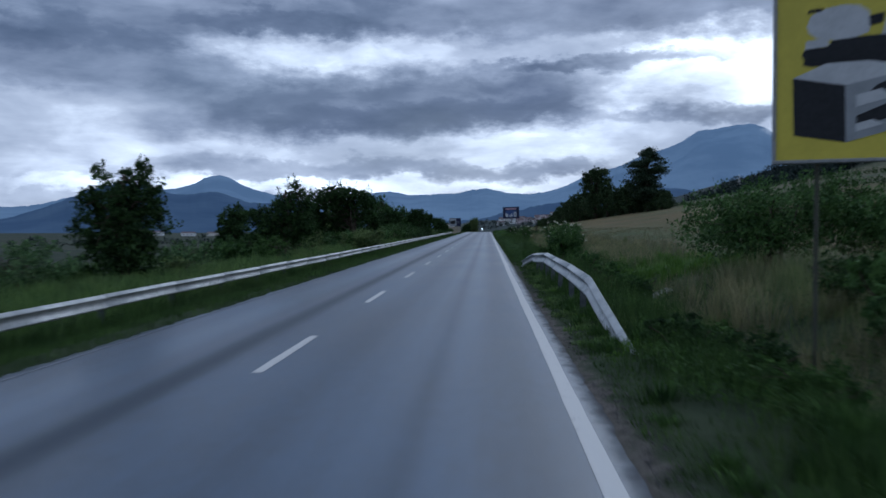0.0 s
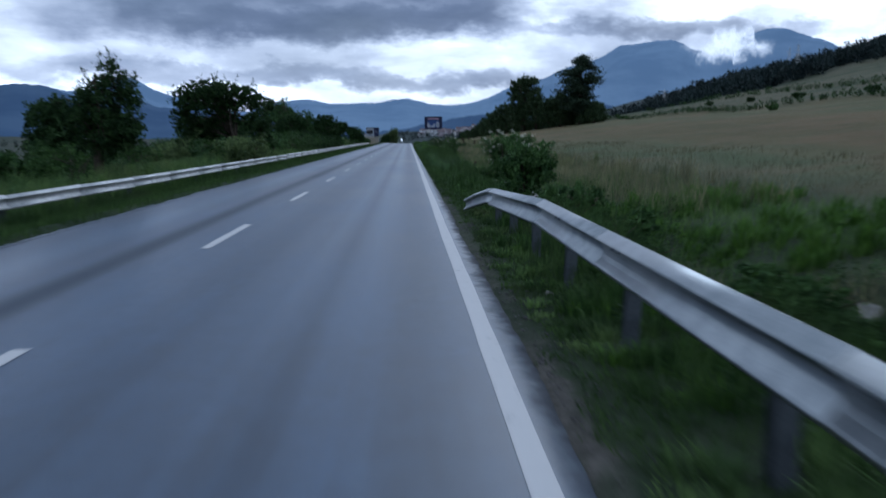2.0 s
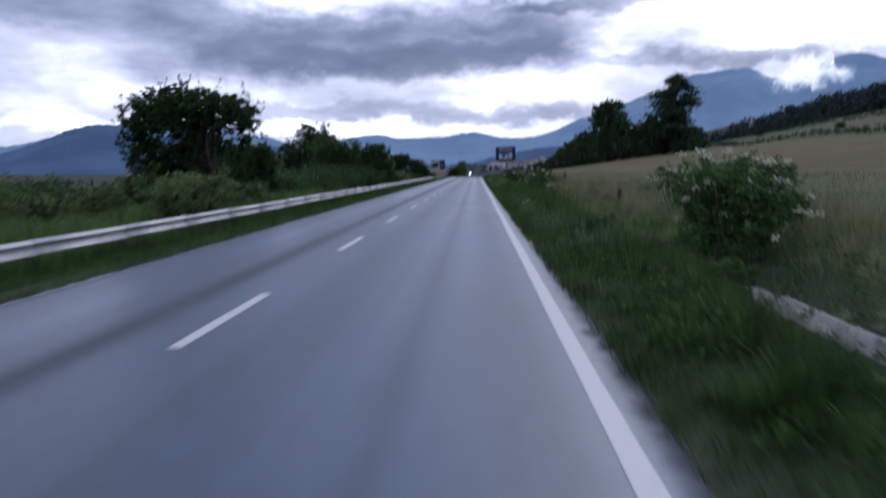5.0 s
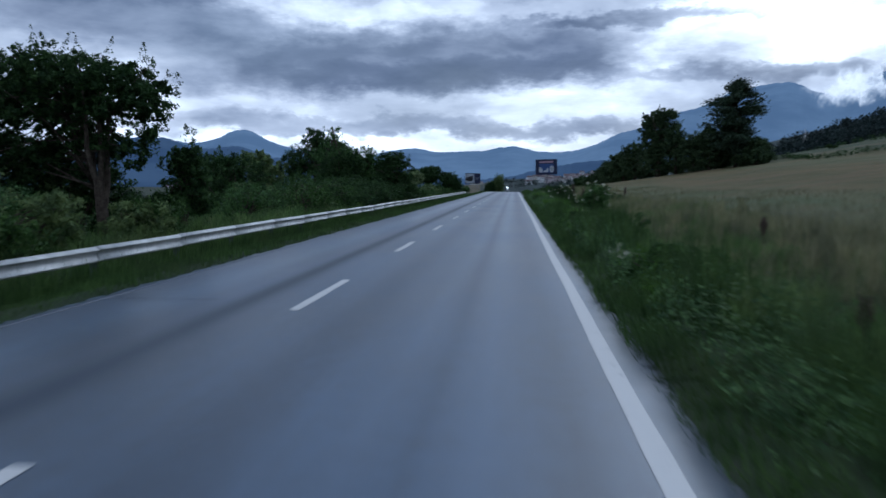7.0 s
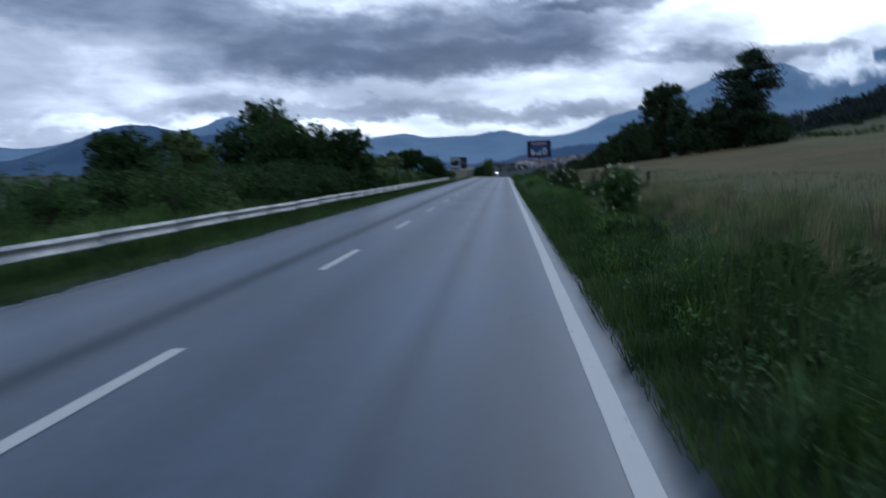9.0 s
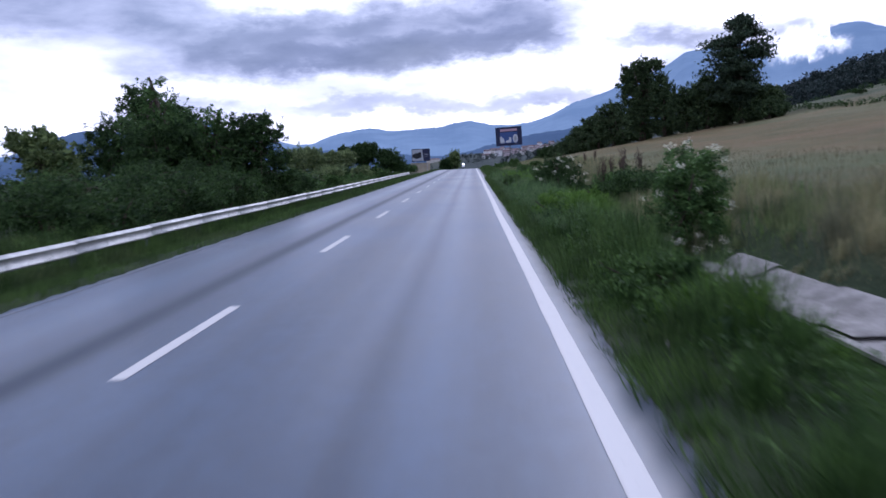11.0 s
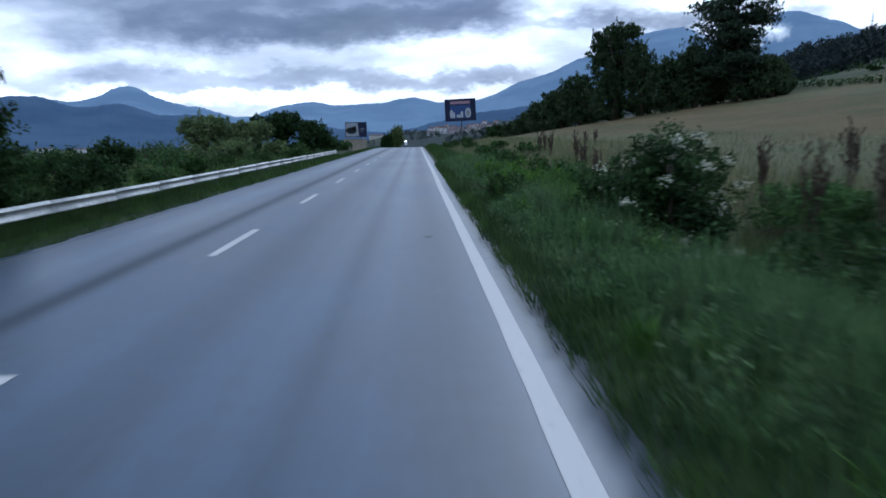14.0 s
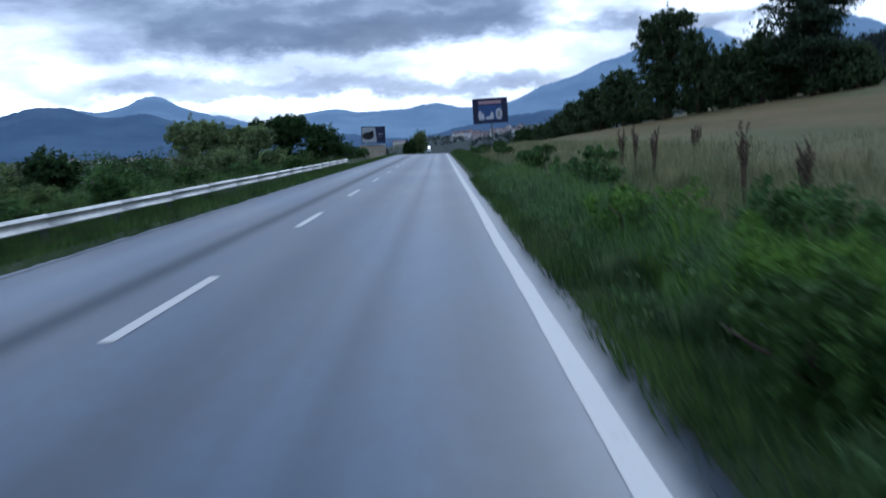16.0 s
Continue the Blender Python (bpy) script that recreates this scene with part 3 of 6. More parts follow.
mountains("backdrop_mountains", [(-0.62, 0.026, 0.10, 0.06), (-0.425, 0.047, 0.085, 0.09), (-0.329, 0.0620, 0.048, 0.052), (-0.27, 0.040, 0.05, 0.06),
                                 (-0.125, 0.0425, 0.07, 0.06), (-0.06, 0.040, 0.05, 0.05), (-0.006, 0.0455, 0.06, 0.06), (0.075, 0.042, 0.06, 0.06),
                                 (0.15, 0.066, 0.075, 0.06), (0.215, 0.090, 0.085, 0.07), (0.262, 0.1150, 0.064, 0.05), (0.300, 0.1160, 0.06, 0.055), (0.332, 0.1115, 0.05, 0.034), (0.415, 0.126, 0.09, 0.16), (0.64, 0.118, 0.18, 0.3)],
          0.016, 4400, 1500, M_FAR, "wooded mountains under the clouds with blue haze in their colour", 11)
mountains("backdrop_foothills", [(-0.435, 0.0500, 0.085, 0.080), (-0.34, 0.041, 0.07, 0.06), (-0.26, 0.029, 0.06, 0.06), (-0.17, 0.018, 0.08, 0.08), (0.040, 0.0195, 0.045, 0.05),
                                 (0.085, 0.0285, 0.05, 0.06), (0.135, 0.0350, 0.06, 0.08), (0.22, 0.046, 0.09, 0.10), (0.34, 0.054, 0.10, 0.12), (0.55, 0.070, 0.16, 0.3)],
          0.004, 2850, 900, M_NEARFAR, "wooded foothills beyond the valley with dark blue haze in their colour", 17, 0.0022)


# ---------------------------------------------------------------- plants
def leaves_mesh(name, centres, sizes, material, rng, droop=0.0):
    """Many small pointed leaves."""
    k = len(centres)
    way = rng.normal(size=(k, 3))
    way[:, 2] -= droop
    way /= np.linalg.norm(way, axis=1)[:, None]
    side = np.cross(way, rng.normal(size=(k, 3)))
    side /= np.linalg.norm(side, axis=1)[:, None] + 1e-9
    s = np.asarray(sizes)[:, None]
    c = np.asarray(centres)
    verts = np.stack([c - way * s * 0.45 + side * s * 0.36, c + way * s * 0.62, c - way * s * 0.45 - side * s * 0.36], 1).reshape(-1, 3)
    return quick_mesh(name, verts, np.arange(3 * k), np.full(k, 3), material)


def blob_points(blobs, clumps, per, spread, rng, flat=0.8, inner=0.55, outer=1.04):
    """Leaf places gathered in clumps near the skin of a few rounded masses."""
    vol = np.array([b[3] * b[4] * b[5] for b in blobs]) ** 0.75
    pick = rng.choice(len(blobs), clumps, p=vol / vol.sum())
    b = np.array(blobs)[pick]
    d = rng.normal(size=(clumps, 3))
    d /= np.linalg.norm(d, axis=1)[:, None]
    r = inner + (outer - inner) * rng.random(clumps) ** 0.6
    stray = rng.random(clumps) < 0.16
    r = np.where(stray, outer + 0.20 * rng.random(clumps), r)
    mid = b[:, :3] + d * b[:, 3:] * r[:, None]
    n = np.where(stray, rng.poisson(per * 0.45, clumps), rng.poisson(per, clumps)) + 1
    # each clump is a spray that grows out and up along its twig, thinning towards the tip
    way = d * np.array([1, 1, 0.6]) + np.array([0, 0, 0.42]) + 0.45 * rng.normal(size=d.shape)
    way /= np.linalg.norm(way, axis=1)[:, None]
    long = spread * (0.9 + 1.5 * rng.random(clumps))
    at, way, long = np.repeat(mid, n, axis=0), np.repeat(way, n, axis=0), np.repeat(long, n)[:, None]
    t = rng.random((len(at), 1)) ** 0.8
    round_off = np.clip(rng.normal(size=at.shape), -1.7, 1.7) * np.array([1, 1, flat]) * spread * (0.72 - 0.42 * t)
    return at + way * long * (t - 0.45) + round_off - np.array([0, 0, 0.18]) * long * t * t, mid


def woody(trunk_h, lean, r0, mids, limbs, rng, forks=1):
    """Trunk or stems with limbs that reach into the crown."""
    bm = bmesh.new()
    for f in range(forks):
        a = rng.random() * math.tau
        sx, sy = (0.25 * math.cos(a), 0.25 * math.sin(a)) if forks > 1 else (0.0, 0.0)
        path = [(sx * 0.3, sy * 0.3, -0.25)]
        for i in range(1, 6):
            t = i / 5
            path.append((lean[0] * t + sx * t * 3 + rng.normal() * 0.04, lean[1] * t + sy * t * 3 + rng.normal() * 0.04, trunk_h * t))
        add_tube(bm, path, [r0 * (1.25 - 0.95 * i / 5) for i in range(6)], 8)
    top = np.array([lean[0], lean[1], trunk_h])
    for j in rng.choice(len(mids), min(limbs, len(mids)), replace=False):
        end = mids[j]
        t = 0.35 + 0.6 * rng.random()
        start = np.array([lean[0] * t, lean[1] * t, trunk_h * t])
        knee = start * 0.5 + end * 0.5 + np.array([0, 0, 0.12 * trunk_h]) * rng.random()
        add_tube(bm, [tuple(start), tuple(knee), tuple(end)], [r0 * 0.42, r0 * 0.22, r0 * 0.06], 5)
    return bm


def broad_tree(at, blobs, label, seed, clumps=150, per=55, spread=0.28, leaf=0.16, trunk=None, material=None, group="roadside trees", name="tree", forks=1, limbs=26, core_fill=0.32):
    rng = np.random.default_rng(seed)
    ob = thing(name, (at[0], at[1], height(at[0], at[1])), label, "tree", group)
    pts, mids = blob_points(blobs, clumps, per, spread, rng)
    core, _ = blob_points(blobs, clumps, per * core_fill, spread * 1.1, rng, 0.9, 0.1, 0.82)
    size = np.concatenate([leaf * (0.55 + 0.7 * rng.random(len(pts))), leaf * (1.3 + 1.0 * rng.random(len(core)))])
    pts = np.concatenate([pts, core])
    high = mids[mids[:, 2] > np.quantile(mids[:, 2], 0.62)]
    roots = high[rng.choice(len(high), min(22, len(high)), replace=False)]
    reach = 0.075 * mids[:, 2].max() * (0.5 + 0.9 * rng.random(len(roots)))
    lean = rng.normal(size=(len(roots), 2)) * 0.28 + 0.10 * roots[:, :2]
    along = rng.random((len(roots), 46))
    slim = 0.55 * spread * (1.15 - along)[..., None] * rng.normal(size=(len(roots), 46, 3))
    spray = roots[:, None, :] + np.stack([lean[:, :1] * along * reach[:, None], lean[:, 1:] * along * reach[:, None], along * reach[:, None]], 2) * 1.3 + slim
    pts = np.concatenate([pts, spray.reshape(-1, 3)])
    size = np.concatenate([size, leaf * (0.5 + 0.6 * rng.random(spray.shape[0] * 46))])
    size, pts = size[pts[:, 2] > 0.05], pts[pts[:, 2] > 0.05]
    top = max(b[2] for b in blobs)
    cx = np.mean([b[0] for b in blobs]) * 0.6
    part("trunk", woody(top * 0.95, (cx, 0.0), trunk or 0.035 * top + 0.03, mids, limbs, rng, forks), M_BARK, ob, "dark rough bark", True)
    part_mesh("crown", leaves_mesh("crown", pts, size, material or M_LEAF, rng), ob)
    return ob


def shrub(at, size, label, seed, clumps=70, per=45, leaf=0.10, material=None, flowers=0, group="roadside bushes", name="bush", lift=0.45):
    """Bush with several stems; size: half widths and height."""
    rng = np.random.default_rng(seed)
    wx, wy, h = size
    ob = thing(name, (at[0], at[1], height(at[0], at[1])), label, "bush", group)
    blobs = [(0, 0, h * lift * 0.9, wx * 0.62, wy * 0.62, h * 0.44)]
    for _ in range(9):
        a, r, q = rng.random() * math.tau, 0.30 + 0.55 * rng.random(), 0.20 + 0.22 * rng.random()
        rise = h * (0.25 + (0.55 - 0.30 * r) * rng.random() + 0.12)
        blobs.append((wx * r * math.cos(a), wy * r * math.sin(a), rise, wx * q * 1.3, wy * q * 1.3, min(h * q, h * 0.98 - rise)))
    pts, mids = blob_points(blobs, clumps, per, 0.13 * max(wx, h * 0.6), rng, 0.9, 0.5)
    core, _ = blob_points(blobs, clumps, per * 0.28, 0.13 * max(wx, h * 0.6), rng, 0.9, 0.1, 0.8)
    big = np.concatenate([leaf * (0.55 + 0.8 * rng.random(len(pts))), leaf * (1.2 + 1.0 * rng.random(len(core)))])
    pts = np.concatenate([pts, core])
    big, pts = big[pts[:, 2] > 0.02], pts[pts[:, 2] > 0.02]
    tagged(part("stem_tuft", woody(h * 0.75, (0, 0), 0.018 * h + 0.008, mids, 18, rng, 4), M_BARK, ob, "thin brown stems", True), kind="stuff")
    part_mesh("foliage", leaves_mesh("foliage", pts, big, material or M_BUSH, rng), ob)
    if flowers:
        pick = mids[rng.choice(len(mids), min(flowers, len(mids)), replace=False)]
        cm = np.array([0, 0, h * lift])
        heads = cm + (pick - cm) * 1.2
        heads = heads[heads[:, 2] > h * 0.3]
        spots = np.repeat(heads, 34, axis=0) + rng.normal(size=(len(heads) * 34, 3)) * np.array([0.058, 0.058, 0.034])
        part_mesh("blossom", leaves_mesh("blossom", spots, 0.042 * (0.7 + 0.6 * rng.random(len(spots))), M_FLOWER, rng), ob, "flat heads of small white flowers")
    return ob


def pine(at, tall, wide, label, seed):
    rng = np.random.default_rng(seed)
    ob = thing("pine_tree", (at[0], at[1], height(at[0], at[1])), label, "tree", "trees on the slope")
    bm = bmesh.new()
    add_tube(bm, [(0, 0, -0.4), (0.1, 0, tall * 0.3), (0, 0.1, tall * 0.65), (0.05, 0, tall * 0.98)], [0.34, 0.27, 0.17, 0.03], 9)
    pts = []
    tiers = 14
    skew = rng.random() * math.tau
    for i in range(tiers):
        t = i / (tiers - 1)
        z = tall * (0.22 + 0.76 * t)
        reach = wide * float(np.interp(t, (0.0, 0.25, 0.5, 0.72, 0.88, 1.0), (0.50, 0.72, 0.95, 0.86, 0.58, 0.16))) * (0.70 + 0.40 * rng.random()) + 0.3
        for _ in range(int(8 - 4 * t)):
            a = rng.random() * math.tau if rng.random() < 0.55 else skew + i * 2.4 + rng.normal() * 0.5
            r = reach * (0.40 + 0.60 * rng.random())
            end = np.array([r * math.cos(a), r * math.sin(a), z + 0.10 * r - 0.06 * r * (1 - t) + rng.normal() * 0.35])
            add_tube(bm, [(0, 0, z - 0.3), tuple(end * np.array([0.55, 0.55, 1]) - np.array([0, 0, 0.12])), tuple(end)], [0.09, 0.05, 0.015], 5)
            for s in np.linspace(0.28, 1.0, 7):
                k = rng.poisson(44)
                c = end * np.array([s, s, 1.0])
                c[2] = z + (end[2] - z) * s
                pts.append(c + rng.normal(size=(k, 3)) * np.array([0.50, 0.50, 0.23]) * (0.6 + 0.8 * s))
    pts = np.concatenate(pts)
    part("trunk", bm, M_BARK, ob, "straight dark trunk with level boughs", True)
    part_mesh("crown", leaves_mesh("crown", pts, 0.38 * (0.6 + 0.8 * rng.random(len(pts))), M_NEEDLE, rng), ob)
    return ob


def cropped(x, y):
    """Shorter growth round the bag and along the open stretch of the channel."""
    a = np.exp(-((x - 2.3) / 0.7) ** 2 - ((y - 37.9) / 1.9) ** 2)
    c = np.exp(-((x - 3.0) / 1.05) ** 4) * soft(31.5, 34, y) * (1 - soft(47, 49, y))
    d = np.exp(-((x - 3.35) / 1.65) ** 8) * soft(85.5, 87, y) * (1 - soft(97.0, 98.5, y))
    return 1 - np.maximum(0.62 * np.clip(np.maximum(a, c), 0, 1), 0.95 * d)


def blades(name, x, y, tall, wide, material, label, seed, lean=0.35, lift=0.0, drift=0.0):
    """Grass as one object: each blade a leaning, tapering sliver."""
    rng = np.random.default_rng(seed)
    x, y, tall = np.asarray(x), np.asarray(y), np.asarray(tall)
    tall = tall * cropped(x, y)
    k = len(x)
    a = rng.random(k) * math.tau
    side = np.stack([np.cos(a), np.sin(a), np.zeros(k)], 1)
    b = rng.random(k) * math.tau
    tilt = lean * (0.3 + rng.random(k))[:, None] * np.stack([np.cos(b), np.sin(b), np.zeros(k)], 1)
    tilt[:, 0] += drift
    base = np.stack([x, y, land(x, y) - 0.03 + lift], 1)
    h = tall[:, None]
    w = (np.asarray(wide) * (0.6 + 0.8 * rng.random(k)))[:, None]
    up = np.array([0, 0, 1.0])
    tip = base + h * (1.0 - 0.12 * rng.random(k)[:, None]) * up + tilt * h * 0.8
    verts = np.stack([base - side * w * 1.3, base + side * w * 1.3, tip], 1).reshape(-1, 3)
    ob = new(name, quick_mesh(name, verts, np.arange(3 * k), np.full(k, 3), material))
    return tagged(ob, label, "grass", kind="stuff")


def scatter(x0, x1, y0, y1, per, rng, patch=0.0, size=3.0, seed=1):
    k = int((x1 - x0) * (y1 - y0) * per)
    x, y = x0 + (x1 - x0) * rng.random(k), y0 + (y1 - y0) * rng.random(k)
    if patch:
        keep = wave_noise(x, y, size, seed) * 0.7 + wave_noise(x, y, size / 3, seed + 1) * 0.3 > patch * rng.random(k) * 1.6
        x, y = x[keep], y[keep]
    return x, y


# ---------------------------------------------------------------- guard rails
def beam_profile(thick=0.004):
    """Outline of a W-shaped beam: (out from the post, height)."""
    face = [(0.0, 0.155), (0.010, 0.155), (0.085, 0.102), (0.095, 0.090), (0.088, 0.075), (0.052, 0.054), (0.036, 0.030), (0.030, 0.0),
            (0.034, -0.030), (0.050, -0.064), (0.085, -0.100), (0.097, -0.117), (0.095, -0.134), (0.080, -0.150), (0.060, -0.155)]
    return face, [(a - thick, b) for a, b in face]


def beam_mesh(name, points, side, material, squash=None):
    """Beam swept along points; side is +1 when its face looks towards +x."""
    face, back = beam_profile()
    ring = face + back[::-1]
    verts, n = [], len(ring)
    for i, p in enumerate(points):
        s = squash[i] if squash else 1.0
        verts += [(p[0] + side * a * s, p[1], p[2] + b * (0.55 + 0.45 * s)) for a, b in ring]
    faces = []
    for i in range(len(points) - 1):
        for k in range(n):
            a, b = i * n + k, i * n + (k + 1) % n
            faces.append((a, b, b + n, a + n))
    faces += [tuple(range(n)), tuple(range((len(points) - 1) * n, len(points) * n))]
    me = mesh_of(name, verts, faces, material, True)
    bm = bmesh.new()
    bm.from_mesh(me)
    bmesh.ops.recalc_face_normals(bm, faces=bm.faces)
    bm.to_mesh(me)
    bm.free()
    return me


def post_mesh(tall):
    """Channel-shaped steel post, open to the back."""
    bm = bmesh.new()
    add_box(bm, (0.12, 0.006, tall), (0, -0.05, -tall / 2))
    add_box(bm, (0.006, 0.10, tall), (-0.057, 0, -tall / 2))
    add_box(bm, (0.12, 0.006, tall), (0, 0.05, -tall / 2))
    me = bpy.data.meshes.new("post")
    bm.to_mesh(me)
    bm.free()
    me.materials.append(M_POST)
    return me


def bolt_mesh():
    bm = bmesh.new()
    bmesh.ops.create_cone(bm, cap_ends=True, segments=8, radius1=0.018, radius2=0.012, depth=0.014, matrix=Matrix.Rotation(math.pi / 2, 4, "Y"))
    me = bpy.data.meshes.new("bolt")
    bm.to_mesh(me)
    bm.free()
    me.materials.append(M_POST)
    return me


POST, BOLT = post_mesh(1.05), bolt_mesh()


def left_rail():
    ob = tagged(new("guard_rail"), "long dull galvanised guard rail on steel posts along the bank", "guard rail")
    x, top = -9.20, 0.305
    ob.matrix_basis = pose(x, 0, 0)
    base = beam_mesh("beam", [(0, 0, 0), (0, 2.0, 0), (0, 4.03, 0)], 1, M_DULL)
    for k in range(60):
        y = -50 + 4.0 * k
        sag = 0.03 * float(wave_noise(y, 0, 9, 21))
        if y < 188:
            b = part_mesh("beam", base, ob)
            b.matrix_basis = pose(0.004 * (k % 2), y, top - 0.155 - sag, 0.15 * math.sin(k * 1.7), 0, 0.10 * math.sin(k * 2.3))
            p = part_mesh("post", POST, ob)
            p.matrix_basis = pose(-0.11, y + 0.15, top - 0.05 - sag, 0, 1.2 * math.sin(k * 3.1), 0)
            if -8 < y < 150:
                q = part_mesh("bolt", BOLT, ob)
                q.matrix_basis = pose(0.022, y + 0.15, top - 0.155 - sag)
    end = beam_mesh("end_beam", [(0, 0, 0), (-0.1, 2.0, -0.12), (-0.35, 4.5, -0.50)], 1, M_DULL)
    b = part_mesh("end_beam", end, ob, "ramped end of the rail")
    b.matrix_basis = pose(0, 190, top - 0.18)


def right_rail():
    ob = tagged(new("guard_rail"), "short shiny galvanised guard rail with bent ramped ends in the grass", "guard rail")
    ob.matrix_basis = pose(0, 0, 0)

    def top(y):
        return float(np.interp(y, (12.2, 15.6, 19.6, 22.9, 28.6), (0.83, 0.89, 0.90, 0.92, 0.70)))

    straight = [(1.08, 12.2), (1.09, 15.6), (1.09, 19.6), (1.08, 22.9), (1.04, 28.6)]
    for (xa, ya), (xb, yb) in zip(straight, straight[1:]):
        m = beam_mesh("beam", [(xa, ya, top(ya) - 0.172), ((xa + xb) / 2, (ya + yb) / 2, top((ya + yb) / 2) - 0.174), (xb, yb + 0.03, top(yb) - 0.172)], -1, M_STEEL, [1.24, 1.24, 1.24])
        part_mesh("beam", m, ob)
    ramp = [(1.08, 12.2, top(12.2)), (1.09, 11.95, 0.80), (1.12, 10.9, 0.59), (1.16, 9.8, 0.37), (1.20, 8.7, 0.14), (1.26, 7.5, -0.09), (1.33, 6.5, -0.31)]
    near = beam_mesh("end_beam", [(x, y, z - 0.172) for x, y, z in ramp], -1, M_STEEL, [1.24, 1.2, 1.2, 1.15, 1.1, 1.0, 0.95])
    part_mesh("end_beam", near, ob, "twisted ramped end sunk into the grass")
    far = beam_mesh("end_beam", [(1.05, 28.6, top(28.6) - 0.155), (0.98, 29.0, top(28.6) - 0.18), (0.80, 29.9, top(28.6) - 0.34), (0.66, 30.7, top(28.6) - 0.50)], -1, M_STEEL, [1, 1, 1, 0.9])
    part_mesh("end_beam", far, ob, "ramped end bent towards the road")
    for k, y in enumerate((13.9, 16.3, 18.9, 21.4, 23.9, 26.2, 28.45)):
        p = part_mesh("post", POST, ob)
        p.matrix_basis = pose(1.150 - 0.004 * k, y, top(y) - 0.05, 0, 1.5 * math.sin(k * 2.0), 180)
        for dy in (-0.09, 0.09):
            q = part_mesh("bolt", BOLT, ob)
            q.matrix_basis = pose(0.976 - 0.003 * k, y + dy, top(y) - 0.085, 0, 0, 180)


left_rail()
right_rail()


# ---------------------------------------------------------------- drainage channel
def channel():
    ob = tagged(new("drainage_channel"), "overgrown pale concrete drainage channel beside the road", "channel")
    ob.matrix_basis = pose(0, 0, 0)
    rng = random.Random(4)
    for k in range(58):
        y = 8 + 2.5 * k
        if not any(a < y < c for a, c in ((31, 50), (66, 75), (84, 98), (119, 124), (140, 152))):
            continue
        wide = 84 < y < 98
        at = 3.85 if wide else 3.3
        z = height(at, y + 1.2) + (0.05 if wide else -0.15)
        bm = bmesh.new()
        prof = [(-0.62, 0.26), (-0.28, 0.0), (0.28, 0.0), (0.62, 0.26), (0.62, 0.32), (0.54, 0.32), (0.24, 0.07), (-0.24, 0.07), (-0.54, 0.32), (-0.62, 0.32)]
        prof = [(p * 1.25, q * 0.7 + 0.02) if wide else (p, q) for p, q in prof]
        a = [bm.verts.new((p, 0.03, q)) for p, q in prof]
        b = [bm.verts.new((p, 2.46, q)) for p, q in prof]
        for i in range(len(prof)):
            j = (i + 1) % len(prof)
            bm.faces.new((a[i], a[j], b[j], b[i]))
        bmesh.ops.recalc_face_normals(bm, faces=bm.faces)
        slab = part("slab", bm, M_CONCRETE, ob)
        slab.matrix_basis = pose(at + rng.uniform(-0.05, 0.05), y, z + rng.uniform(-0.04, 0.03), rng.uniform(-1, 1), rng.uniform(-2, 2), rng.uniform(-1.5, 1.5))


channel()


def broken_slab(at, turn):
    """Broken-off rim of the channel, tipped up in the ditch."""
    bm = bmesh.new()
    add_box(bm, (0.26, 1.75, 0.10), (0, 0, 0), 0.0, 0.015)
    for v in bm.verts:
        v.co.x += 0.025 * noise.noise(v.co * 3.1)
        v.co.y += 0.05 * noise.noise(v.co * 7.0 + Vector((3, 0, 0)))
    me = bpy.data.meshes.new("concrete_slab")
    bm.to_mesh(me)
    bm.free()
    me.materials.append(M_CONCRETE)
    ob = new("concrete_slab", me)
    ob.matrix_basis = pose(at[0], at[1], height(*at) + 0.12, 7, 12, turn)
    return tagged(ob, "broken strip of pale concrete lying in the ditch", "concrete slab")


broken_slab((4.1, 20.85), -40)


def stone(at, size, seed):
    rng = np.random.default_rng(seed)
    bm = bmesh.new()
    bmesh.ops.create_icosphere(bm, subdivisions=2, radius=1.0)
    for v in bm.verts:
        v.co *= 0.82 + 0.3 * noise.noise(v.co * 1.4 + Vector((seed, 0, 0)))
    bmesh.ops.scale(bm, vec=size, verts=bm.verts)
    me = bpy.data.meshes.new("stone")
    bm.to_mesh(me)
    bm.free()
    me.materials.append(M_STONE)
    ob = new("stone", me)
    ob.matrix_basis = pose(at[0], at[1], height(*at) + size[2] * 0.3, 0, 0, rng.random() * 360)
    return tagged(ob, "rough grey stone lying by the road edge", "stone", "stones along the verge")


for k, (sx, sy, ss) in enumerate(((0.62, 11.4, 0.04), (0.86, 21.2, 0.07), (0.72, 34.6, 0.05), (0.92, 47.3, 0.06), (0.9, 69.4, 0.08), (0.84, 88.1, 0.06), (0.95, 108.3, 0.07), (3.9, 33.0, 0.24), (4.1, 35.4, 0.18), (3.8, 44.0, 0.2))):
    stone((sx, sy), (ss, ss * 0.8, ss * 0.6), k + 3)


# ---------------------------------------------------------------- billboards
def flat_part(name, polys, depth, material, parent, label=""):
    """Flat shapes of a printed board, a hair in front of one another; x across, z up, facing -y."""
    bm = bmesh.new()
    for pts in polys:
        add_poly(bm, [(a, -depth, b) for a, b in pts])
    return part(name, bm, material, parent, label)


def disc(cx, cz, rx, rz, n=22):
    return [(cx + rx * math.cos(i * math.tau / n), cz + rz * math.sin(i * math.tau / n)) for i in range(n)]


